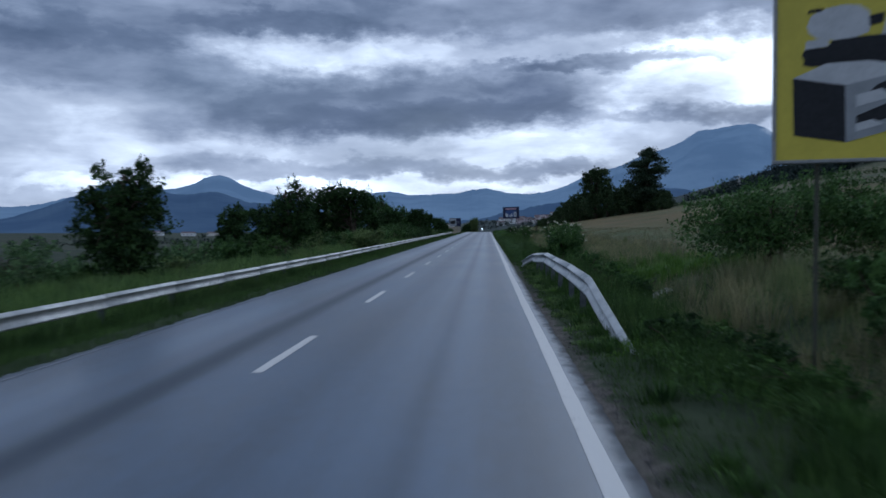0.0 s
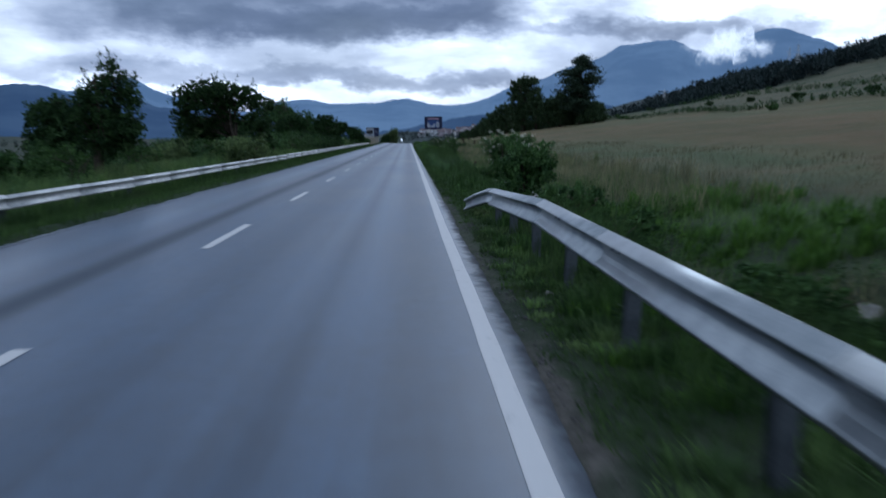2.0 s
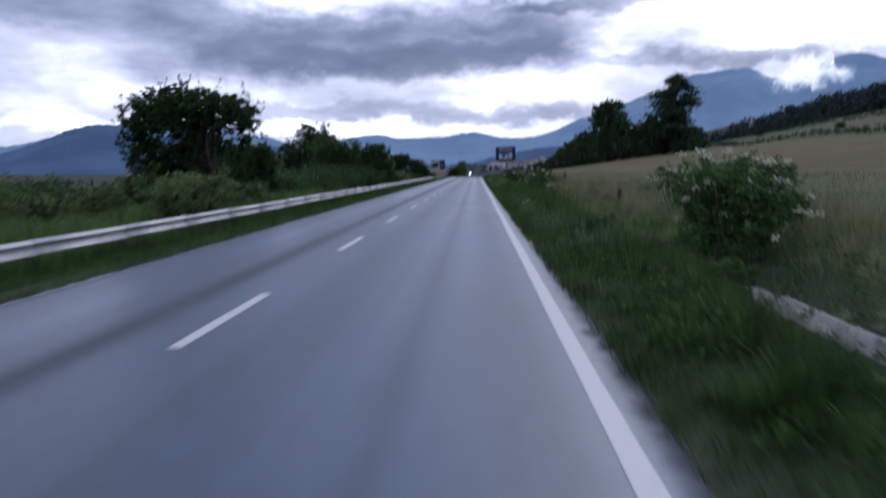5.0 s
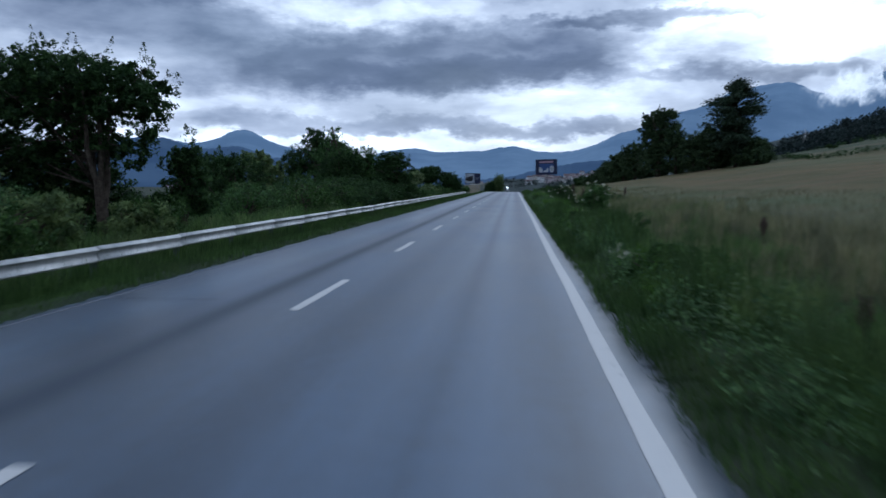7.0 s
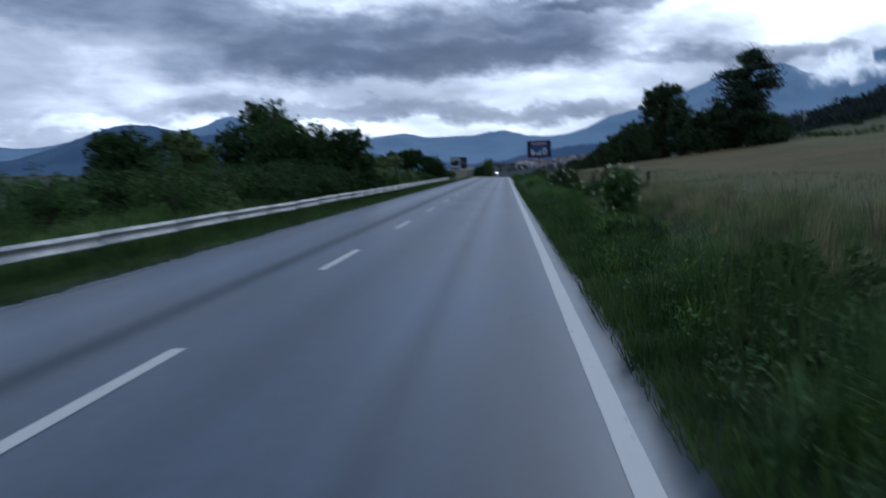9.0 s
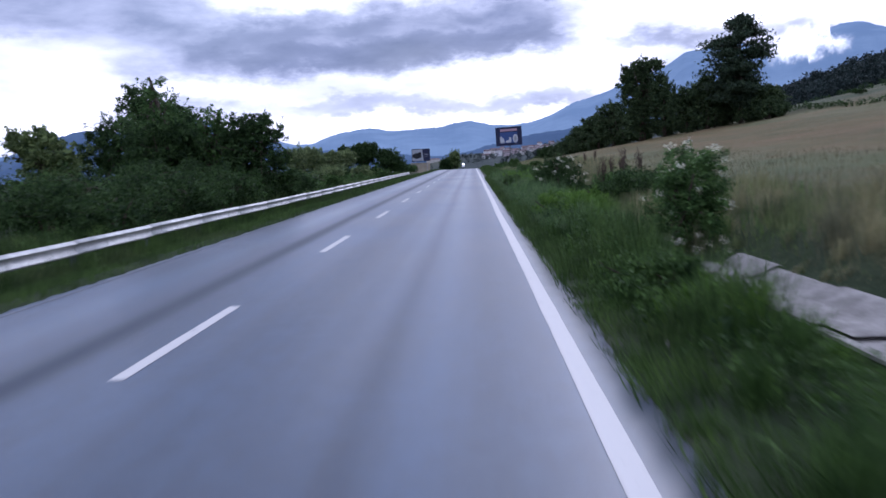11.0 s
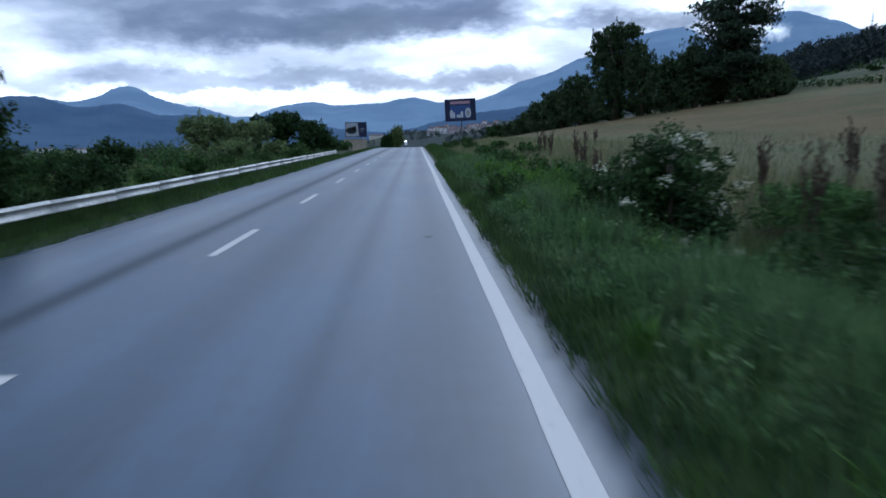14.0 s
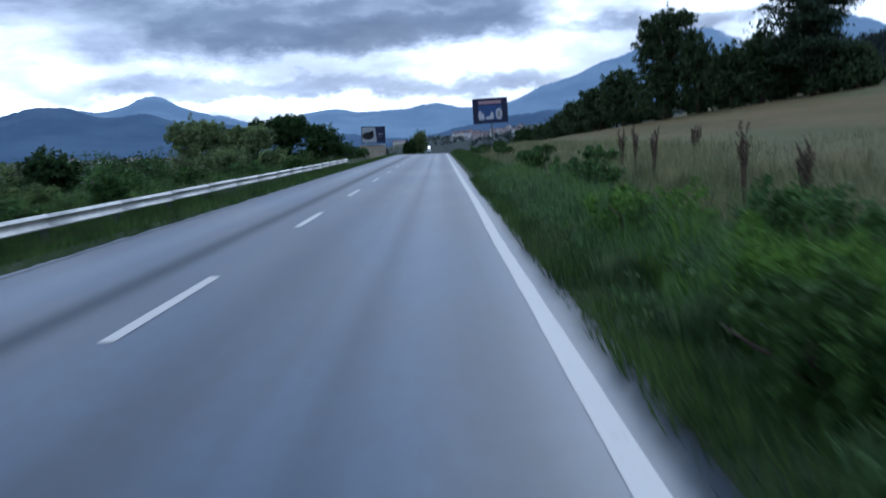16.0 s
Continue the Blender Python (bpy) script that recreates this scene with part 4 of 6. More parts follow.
M_YELLOW = plain("yellow_print", (0.46, 0.40, 0.045), 0.5, 0.0, 1.2, 0.10)
M_GREYFRAME = plain("grey_frame", (0.33, 0.34, 0.36), 0.5, 0.3)
M_PRINT_PALE = plain("pale_print", (0.42, 0.44, 0.46), 0.92, 0.0, 3.0, 0.12)
M_PRINT_MID = plain("mid_print", (0.24, 0.26, 0.28), 0.92, 0.0, 3.0, 0.12)
M_PRINT_DARK = plain("dark_print", (0.018, 0.020, 0.024), 0.92)
M_PRINT_DIM = plain("dim_frame", (0.22, 0.23, 0.24), 0.5, 0.3)
M_POLE = plain("weathered_pole", (0.050, 0.054, 0.040), 0.8)
M_NAVY = plain("navy_board", (0.012, 0.017, 0.052), 0.8)
M_BLUEPRINT = plain("blue_print", (0.022, 0.060, 0.19), 0.45, 0.0, 2.0, 0.2)
M_PINKPRINT = plain("pink_print", (0.34, 0.22, 0.27), 0.5)
M_WHITEPRINT = plain("white_print", (0.42, 0.45, 0.50), 0.5)
M_BLACK = plain("black_board", (0.008, 0.008, 0.010), 0.7)


def board(name, at, turn, width, tall, low, label, posts, frame_material, sheet_material, legs=M_GREYFRAME, leg=0.085, f=0.11):
    """Advertising board: frame, printed sheet and posts; base at the ground under its left corner."""
    g = height(at[0], at[1])
    ob = thing(name, (at[0], at[1], g), label, "billboard", "", turn)
    low = low - g
    bm = bmesh.new()
    add_box(bm, (width, 0.16, f), (width / 2, 0, low + f / 2), 0, 0.015)
    add_box(bm, (width, 0.16, f), (width / 2, 0, low + tall - f / 2), 0, 0.015)
    add_box(bm, (f, 0.157, tall - 2 * f), (f / 2, 0, low + tall / 2))
    add_box(bm, (f, 0.157, tall - 2 * f), (width - f / 2, 0, low + tall / 2))
    part("frame", bm, frame_material, ob)
    part("sheet", box((width - 2 * f, 0.05, tall - 2 * f), (width / 2, -0.02, low + tall / 2)), sheet_material, ob, "printed sheet")
    for px in posts:
        bm = bmesh.new()
        add_tube(bm, [(px, 0.17, -0.8), (px, 0.17, low + tall * 0.8)], [leg, leg], 12)
        part("post", bm, legs, ob, "steel post", False)
    bm = bmesh.new()
    for z in (0.25, 0.6):
        add_box(bm, (width * 0.94, 0.06, 0.07), (width / 2, 0.10, low + tall * z))
    part("brace", bm, legs, ob)
    return ob, low


yb, low = board("billboard", (3.62, 10.2), -22, 4.0, 3.0, 2.76, "yellow roadside billboard showing a mixer truck and a grey building block", (0.66, 3.35), M_PRINT_DIM, M_YELLOW, M_POLE, 0.036, 0.06)
bz = low
yb.matrix_basis = pose(3.12, 8.43, 2.63 - 0.868 * low, 0, 0, -22) @ Matrix.Scale(0.868, 4)


def at_board(*points):
    """Points of the printed picture, in hundredths of the board's grid, as metres on the sheet."""
    return [(0.30 + (a - 480) / 244, bz + 1.35 - (b - 303) / 232) for a, b in points]


flat_part("picture_shadow", [at_board((515, 258), (520, 236), (900, 228), (980, 240), (980, 268), (540, 266))], 0.050, M_PRINT_DARK, yb, "dark band under the truck")
flat_part("picture_chassis", [at_board((510, 222), (522, 200), (600, 198), (620, 172), (780, 168), (980, 170), (980, 240), (520, 246))], 0.052, M_PRINT_DARK, yb, "dark chassis")
flat_part("picture_drum", [at_board((527, 118), (540, 82), (590, 60), (650, 52), (705, 58), (738, 82), (750, 118), (738, 158), (690, 172), (620, 176), (560, 164), (534, 142))], 0.054, M_PRINT_PALE, yb, "pale mixing drum")
flat_part("picture_hopper", [at_board((528, 72), (535, 58), (582, 58), (582, 70))], 0.058, M_PRINT_DARK, yb, "dark hopper")
flat_part("picture_drive", [at_board((738, 100), (790, 92), (784, 128), (742, 134))], 0.058, M_PRINT_DARK, yb, "dark drum drive")
flat_part("picture_chute", [at_board((525, 172), (600, 166), (606, 196), (522, 202))], 0.058, M_PRINT_PALE, yb, "pale discharge chute")
flat_part("picture_cab", [at_board((782, 168), (796, 110), (822, 60), (960, 56), (980, 110), (980, 200), (860, 204), (850, 172))], 0.060, M_PRINT_PALE, yb, "pale truck cab")
flat_part("picture_window", [at_board((822, 104), (830, 66), (900, 62), (900, 102))], 0.064, M_PRINT_DARK, yb, "dark cab window")
for wx, wz in ((570, 226), (642, 228), (720, 226), (830, 216), (930, 218)):
    (wa, wb), = at_board((wx, wz))
    flat_part("picture_wheel", [disc(wa, wb, 0.105, 0.115, 16)], 0.066, M_PRINT_DARK, yb, "dark printed wheel")
flat_part("picture_block_side", [[(0.32, bz + 0.45), (1.06, bz + 0.31), (1.04, bz + 1.19), (0.30, bz + 1.35)]], 0.052, M_PRINT_DARK, yb, "dark side of the block")
flat_part("picture_block_top", [[(0.30, bz + 1.35), (1.04, bz + 1.19), (2.03, bz + 1.39), (1.38, bz + 1.55), (0.78, bz + 1.55)]], 0.053, M_PRINT_PALE, yb, "pale top of the block")
flat_part("picture_block_front", [[(1.06, bz + 0.31), (2.03, bz + 0.57), (2.03, bz + 1.39), (1.04, bz + 1.19)]], 0.054, M_PRINT_MID, yb, "grey front of the block")
flat_part("picture_hollow", [[(1.20, bz + 0.53), (1.68, bz + 0.67), (1.68, bz + 0.91), (1.20, bz + 0.71)], [(1.20, bz + 0.89), (1.74, bz + 1.07), (1.74, bz + 1.29), (1.48, bz + 1.17)]], 0.058, M_PRINT_DARK, yb, "dark hollows of the block")
flat_part("picture_ledge", [[(1.20, bz + 0.47), (1.58, bz + 0.57), (1.42, bz + 0.65), (1.20, bz + 0.59)], [(1.20, bz + 0.85), (1.74, bz + 0.99), (1.53, bz + 1.11), (1.20, bz + 1.03)]], 0.062, M_PRINT_PALE, yb, "pale ledges in the hollows")

bb, low = board("billboard", (3.8, 222.9), 0, 4.5, 3.2, 3.62, "dark blue billboard with white shapes on a single post", (2.35,), M_NAVY, M_NAVY, M_POST)
bb.matrix_basis = bb.matrix_basis @ pose(0, 0, 0, 0, -2.2, 0)
flat_part("picture_panel", [[(0.75, low + 0.42), (3.75, low + 0.42), (3.75, low + 2.30), (0.75, low + 2.30)]], 0.050, M_BLUEPRINT, bb, "blue printed panel")
flat_part("picture_title", [[(0.80, low + 2.46), (3.70, low + 2.46), (3.70, low + 2.86), (0.80, low + 2.86)]], 0.052, M_PINKPRINT, bb, "pale pink bar across the top")
flat_part("picture_shape", [disc(0.95, low + 1.05, 0.26, 0.62, 12), disc(1.30, low + 0.85, 0.16, 0.45, 10)], 0.056, M_WHITEPRINT, bb, "white rounded shapes")
flat_part("picture_shape", [disc(2.45, low + 0.95, 0.22, 0.5, 12), disc(2.0, low + 0.72, 0.38, 0.22, 12)], 0.056, M_WHITEPRINT, bb, "white rounded shapes")
flat_part("picture_shape", [disc(3.35, low + 1.15, 0.44, 0.72, 16)], 0.056, M_WHITEPRINT, bb, "white rounded shape")
flat_part("picture_shape", [disc(3.35, low + 1.1, 0.24, 0.45, 14)], 0.060, M_PRINT_MID, bb, "grey rounded shape")

M_PALEPRINT = plain("pale_board_print", (0.30, 0.33, 0.37), 0.5, 0.0, 2.0, 0.15)
M_OCHRE = speckled("ochre_render", (0.30, 0.26, 0.20), (0.42, 0.38, 0.30), 1.5, 0.9)
lb, low = board("billboard", (-11.75, 232.0), 0, 3.35, 2.3, 1.62, "pale and navy billboard with a dark printed shape beside the road", (0.6, 2.75), M_BLACK, M_NAVY, M_GREYFRAME, 0.06, 0.07)
flat_part("picture_panel", [[(0.09, low + 0.10), (2.15, low + 0.10), (1.95, low + 2.18), (0.09, low + 2.18)]], 0.050, M_PALEPRINT, lb, "pale printed panel")
flat_part("picture_shape", [disc(0.95, low + 1.02, 0.84, 0.52, 20), [(0.9, low + 1.1), (1.75, low + 1.15), (1.70, low + 1.75), (1.2, low + 1.62)]], 0.056, M_PRINT_DARK, lb, "dark printed shape")
flat_part("picture_bar", [[(2.35, low + 1.2), (3.05, low + 1.2), (3.05, low + 1.32), (2.35, low + 1.32)], [(2.35, low + 0.85), (2.85, low + 0.85), (2.85, low + 0.93), (2.35, low + 0.93)]], 0.056, M_PRINT_MID, lb, "pale bars of lettering")
wall_piece = tagged(part("roadside_wall", box((3.6, 0.25, 2.1), (0, 0, 0.85), 0, 0.02), M_OCHRE, None), "low ochre rendered wall under the billboard", "wall")
wall_piece.matrix_basis = pose(-10.3, 232.8, height(-10.3, 232.8))


# ---------------------------------------------------------------- trees
broad_tree((-14.05, 25.6), [(0, 0, 2.4, 1.3, 1.2, 1.5), (-0.7, 0.2, 1.4, 1.05, 1.0, 1.2), (0.6, -0.2, 1.3, 1.05, 1.0, 1.2), (-0.35, 0, 3.5, 0.65, 0.65, 0.7), (0.65, 0, 3.5, 0.5, 0.45, 0.75), (1.15, 0, 2.8, 0.5, 0.45, 0.6), (-1.1, 0, 2.9, 0.5, 0.5, 0.6), (0.1, 0, 4.1, 0.32, 0.32, 0.4), (-1.35, 0, 3.4, 0.28, 0.3, 0.35), (1.35, 0, 3.5, 0.25, 0.3, 0.40), (-0.75, 0, 4.25, 0.24, 0.25, 0.32), (0.85, 0, 4.35, 0.22, 0.25, 0.36), (1.75, 0, 2.3, 0.3, 0.3, 0.25), (-1.7, 0, 2.2, 0.3, 0.3, 0.3)],
           "dense dark green bushy tree standing in tall grass", 1, 270, 70, 0.19, 0.085)
broad_tree((-13.3, 46.4), [(0.2, 0, 2.5, 1.4, 1.3, 1.2), (-1.1, 0, 2.0, 1.2, 1.2, 1.1), (0.9, 0.2, 2.0, 1.0, 1.0, 1.1), (0.5, 0, 3.9, 0.75, 0.7, 0.75), (1.3, 0, 3.6, 0.5, 0.5, 0.6), (-0.5, 0, 3.6, 0.5, 0.5, 0.5), (0.6, 0, 4.6, 0.30, 0.3, 0.35), (-1.9, 0, 2.8, 0.6, 0.6, 0.5)],
           "loose dark roadside tree with an open feathery top", 2, 230, 62, 0.22, 0.10)
broad_tree((-20.6, 58.7), [(0, 0, 2.4, 1.2, 1.2, 1.3), (0.5, 0, 3.4, 0.7, 0.7, 0.7)], "small rounded dark tree in the meadow", 3, 80, 50, 0.25, 0.15)
broad_tree((-13.75, 75.0), [(-1.3, 0, 5.3, 2.4, 2.4, 0.90), (-2.7, 0.9, 2.1, 1.7, 1.2, 1.5), (-1.0, 1.2, 2.4, 1.2, 1.0, 1.0), (0.7, 0, 5.0, 1.5, 1.9, 0.75), (-3.0, 0, 4.85, 1.6, 2.0, 0.95), (1.5, 0, 4.45, 0.75, 1.2, 0.7), (-3.8, 0, 3.7, 0.9, 1.5, 1.1), (-3.4, 0.3, 2.6, 1.1, 1.3, 0.9), (-1.9, 0, 4.3, 1.7, 1.8, 0.8), (0.3, 0, 4.3, 1.2, 1.4, 0.5), (1.5, 0, 3.5, 0.45, 0.6, 0.4), (-2.2, 0, 3.0, 0.9, 0.9, 0.6), (0.2, 0, 3.2, 0.6, 0.7, 0.35), (0.9, 0, 2.5, 0.4, 0.4, 0.35), (1.1, 0, 3.1, 0.6, 0.7, 0.5), (-0.5, 0, 3.5, 0.8, 0.9, 0.45), (-1.4, 0.4, 3.2, 0.8, 0.8, 0.6)],
           "broad spreading tree with a domed crown over slim bare stems", 4, 700, 50, 0.145, 0.09, 0.11, M_LEAF, forks=4, limbs=70, core_fill=0.55)
for k, (sx, sy, sw, sh) in enumerate(((-15.3, 76.2, 1.8, 3.1), (-17.2, 75.6, 1.6, 3.0), (-13.4, 78.0, 1.2, 1.7))):
    shrub((sx, sy), (sw, sw, sh), "dense dark bush in the shade of the spreading tree", 626 + k, 90, 55, 0.10, M_LEAF)
for k, (sx, sy, sh) in enumerate(((-11.6, 66.0, 1.5), (-12.4, 68.6, 1.7), (-13.6, 70.8, 1.6), (-12.2, 73.4, 1.4), (-15.2, 72.5, 1.8), (-16.8, 69.0, 1.7))):
    shrub((sx, sy), (sh * 0.8, sh * 0.8, sh), "fresh green bush under the spreading tree", 620 + k, 70, 50, 0.09, (M_WEED, M_LEAF_GREY)[k % 2])
broad_tree((-12.3, 77.8), [(0, 0, 1.9, 0.75, 0.7, 1.0), (0.1, 0, 2.8, 0.5, 0.5, 0.7), (0.5, 0, 1.4, 0.7, 0.6, 0.6)], "slim sapling beside the spreading tree", 5, 60, 50, 0.18, 0.11)
broad_tree((-20.5, 130.0), [(0, 0, 4.2, 3.0, 2.6, 2.4), (0.8, 0, 6.2, 1.7, 1.6, 1.1), (-0.2, 0, 7.1, 1.0, 0.9, 0.7), (2.4, 0, 5.3, 1.6, 1.5, 1.1), (-2.2, 0, 3.4, 1.9, 1.8, 1.8)],
           "tall airy tree with uneven layered branches", 6, 330, 70, 0.27, 0.12)
broad_tree((-24.8, 127), [(0, 0, 3.0, 2.0, 2.0, 2.2), (-0.8, 0, 4.6, 1.2, 1.2, 0.9)], "rounded green tree in a thicket", 7, 110, 60, 0.32, 0.19, material=M_LEAF_GREY)
broad_tree((-16.2, 121.5), [(0, 0, 2.8, 2.2, 2.0, 2.2), (0.8, 0, 3.9, 1.3, 1.2, 1.0)], "dense dark tree in a thicket", 8, 140, 95, 0.26, 0.12)
broad_tree((-11.35, 121.6), [(-0.2, 0, 3.0, 1.5, 1.5, 1.5), (-0.1, 0, 4.0, 1.1, 1.1, 0.7), (0.75, 0, 3.6, 0.75, 0.75, 0.75), (-0.9, 0, 3.7, 0.9, 0.9, 0.8), (1.35, -0.2, 2.5, 0.5, 0.6, 0.5), (-0.8, 0, 1.8, 1.3, 1.3, 1.3), (0.5, 0, 1.6, 1.1, 1.1, 1.2), (1.5, -0.3, 1.6, 0.45, 0.5, 0.4)], "dark rounded tree close to the guard rail", 9, 300, 68, 0.18, 0.09, core_fill=0.22)
broad_tree((-14.7, 124.0), [(0, 0, 3.2, 1.5, 1.5, 1.7), (0.2, 0, 4.8, 0.8, 0.8, 0.7), (-0.8, 0, 4.3, 0.8, 0.8, 0.7), (0.9, 0, 4.0, 0.7, 0.7, 0.7)], "slim leafy tree with loose upper sprays in the thicket", 33, 150, 62, 0.20, 0.10, material=M_BUSH, core_fill=0.12)
broad_tree((-17.4, 124.5), [(0, 0, 3.4, 1.8, 1.8, 2.0), (0.1, 0, 5.8, 0.9, 0.9, 0.8), (-0.3, 0, 6.7, 0.5, 0.5, 0.45), (-1.3, 0, 4.9, 0.9, 0.9, 0.8), (1.1, 0, 5.0, 0.8, 0.8, 0.6), (0.2, 0, 7.2, 0.25, 0.25, 0.3)], "tall loose tree rising over the thicket", 34, 170, 62, 0.22, 0.11, material=M_BUSH, core_fill=0.12)
broad_tree((-14.4, 127.0), [(0, 0, 2.5, 1.7, 1.6, 1.7), (-0.5, 0, 3.5, 1.0, 1.0, 0.8)], "leafy tree filling a gap in the thicket", 11, 110, 70, 0.22, 0.11, core_fill=0.15)
broad_tree((-28.5, 124), [(0, 0, 3.2, 2.4, 2.2, 2.0), (-1.2, 0, 4.6, 1.2, 1.2, 0.8)], "rounded green tree in a thicket", 18, 110, 55, 0.32, 0.19)
broad_tree((-21.5, 110), [(0, 0, 2.6, 2.4, 2.2, 1.9), (-1.0, 0, 3.9, 1.2, 1.2, 0.8)], "low spreading tree in the thicket", 10, 120, 80, 0.28, 0.13)
broad_tree((-25.4, 200), [(0, 0, 3.6, 2.6, 2.4, 2.0), (-1.4, 0, 4.2, 1.5, 1.4, 1.1), (1.2, 0, 4.6, 1.5, 1.4, 0.9), (2.4, 0, 3.2, 1.6, 1.5, 1.6)], "grey-green rounded willow beyond the guard rail", 13, 260, 48, 0.34, 0.19, material=M_WILLOW)
broad_tree((-20.2, 199), [(0, 0, 2.8, 2.2, 2.0, 1.7), (1.2, 0, 3.4, 1.4, 1.4, 1.2), (-1.3, 0, 3.2, 1.3, 1.3, 1.0)], "light green rounded willow beside the guard rail", 19, 190, 48, 0.32, 0.18, material=M_WILLOW)
broad_tree((-16.4, 202), [(0, 0, 3.6, 2.0, 1.9, 1.7), (0.6, 0, 4.6, 1.2, 1.2, 0.7), (-1.2, 0, 4.3, 1.1, 1.1, 0.8), (-3.0, 0, 4.4, 0.9, 0.9, 0.6)], "dark rounded tree behind the willows", 14, 220, 50, 0.30, 0.17)
broad_tree((-12.9, 201), [(0, 0, 2.4, 1.6, 1.6, 1.5), (-0.7, 0, 3.3, 1.0, 1.0, 0.7), (1.2, 0, 1.8, 1.1, 1.1, 1.1)], "round dark tree at the end of the rail", 12, 170, 50, 0.28, 0.16)
shrub((-16.0, 190), (1.6, 1.6, 2.2), "pale green bush at the end of the rail", 690, 90, 50, 0.14, M_WILLOW)
shrub((-19.0, 186), (2.0, 1.8, 2.6), "light green bush before the willows", 691, 90, 50, 0.14, M_WILLOW)
broad_tree((-7.4, 398), [(0, 0, 10.6, 2.4, 2.4, 3.6), (0.4, 0, 13.3, 1.5, 1.5, 1.1), (-1.2, 0, 11.6, 1.5, 1.5, 1.5)], "lone tall tree past the crest of the road", 16, 130, 45, 0.5, 0.40, material=M_LEAF_GREY)
broad_tree((-10.9, 396), [(0, 0, 9.0, 2.0, 2.0, 2.8)], "lower dark tree past the crest of the road", 17, 80, 45, 0.5, 0.40)

# copse on the slope
pine((40.2, 207.2), 15.4, 7.0, "tall dark pine with level layered boughs", 31)
broad_tree((29.5, 226.6), [(0, 0, 8.2, 3.6, 3.4, 3.6), (-0.8, 0, 11.8, 2.8, 2.6, 2.0), (1.4, 0, 13.0, 2.4, 2.2, 1.5), (-2.4, 0, 9.6, 1.8, 1.8, 1.5), (2.6, 0, 10.4, 1.8, 1.8, 1.6), (0, 0, 4.2, 4.0, 3.6, 3.6)],
           "tall dark broadleaf tree in the copse", 32, 330, 70, 0.46, 0.25, material=M_COPSE, group="trees on the slope", limbs=40)
for k, (cx, cy, h, w) in enumerate(((34.6, 216, 7.6, 3.0), (36.6, 212, 8.6, 2.4), (43.4, 205, 5.2, 2.4), (26.4, 238, 8.4, 3.6), (25.4, 250, 7.0, 3.6), (24.6, 263, 6.2, 3.4), (23.6, 276, 4.8, 3.2), (22.4, 292, 3.9, 3.0), (32.0, 221, 9.4, 2.4), (39.5, 214, 6.8, 3.2))):
    broad_tree((cx, cy), [(0, 0, h * 0.45, w, w, h * 0.45), (-w * 0.4, 0, h * 0.68, w * 0.6, w * 0.6, h * 0.26), (w * 0.45, 0.2, h * 0.62, w * 0.6, w * 0.6, h * 0.28), (0.1, 0, h * 0.8, w * 0.5, w * 0.5, h * 0.18)],
               "dense dark tree in the copse above the field", 40 + k, 130, 60, 0.46, 0.27, material=M_COPSE, group="trees on the slope")
for k in range(26):
    cx = 23 + 21 * (k / 25) + 1.2 * math.sin(k * 2.2)
    cy = 285 - 84 * (k / 25) ** 0.62 + 3 * math.sin(k * 1.3)
    shrub((cx, cy), (2.2, 2.2, 2.6 + 0.9 * math.sin(k * 3.3)), "dense dark bush at the foot of the copse", 500 + k, 60, 44, 0.225, M_COPSE, group="bushes under the copse")
broad_tree((23.9, 355.6), [(0, 0, 4.4, 3.4, 3.2, 3.0)], "small dark round tree far along the road", 60, 70, 45, 0.6, 0.5, group="trees on the slope")

# ---------------------------------------------------------------- bushes
shrub((5.4, 9.0), (0.9, 0.9, 1.35), "leafy bush below the billboard", 70, 90, 55, 0.08)
shrub((7.3, 20.6), (2.5, 1.5, 2.75), "large tangled green bush behind the billboard", 71, 210, 62, 0.075, M_BUSH, 0, lift=0.66)
shrub((10.6, 21.4), (2.3, 1.9, 2.6), "green bush at the field edge", 73, 170, 60, 0.085, M_BUSH)
shrub((3.15, 31.3), (0.7, 0.9, 1.15), "low leafy bush behind the end of the guard rail", 694, 100, 60, 0.07, M_BUSH)
shrub((2.98, 37.9), (0.80, 0.85, 2.1), "compact green bush by the drainage channel", 74, 110, 60, 0.085)
shrub((4.1, 52.2), (1.45, 1.25, 2.35), "elder bush covered in flat white blossom", 75, 230, 80, 0.06, None, 115)
shrub((3.8, 28.2), (0.45, 0.45, 0.85), "small dark bush on the verge", 76, 35, 40, 0.07)
for k, (px, py, ph) in enumerate(((3.1, 19.2, 0.75), (3.4, 20.9, 0.85), (2.6, 28.7, 0.75), (2.7, 27.0, 0.72), (2.9, 25.2, 0.70))):
    shrub((px, py), (ph * 0.62, ph * 0.75, ph), "dark tangled bramble in the ditch behind the guard rail", 860 + k, 100, 60, 0.06, (M_LEAF, M_BUSH)[k % 2])
shrub((42.5, 108.2), (0.8, 0.8, 0.8), "low bush on the edge of the field", 77, 45, 40, 0.16)
shrub((-10.3, 62.6), (1.6, 1.5, 2.1), "rounded green bush below the guard rail", 78, 110, 55, 0.10, M_LEAF_GREY)
shrub((3.55, 98.8), (1.05, 1.0, 2.2), "elder bush with white blossom on a grassy edge", 79, 130, 90, 0.06, None, 60)
shrub((3.0, 114.6), (1.2, 1.1, 2.2), "dark flowering bush with upright white panicles", 80, 150, 90, 0.055, M_LEAF, 44)
shrub((2.45, 116.4), (0.7, 0.9, 1.4), "dark leafy bush beside the flowering bush", 692, 90, 60, 0.06, M_LEAF)
shrub((3.1, 125.2), (0.9, 0.9, 1.5), "rounded green bush on the verge", 81, 110, 60, 0.065, M_BUSH)
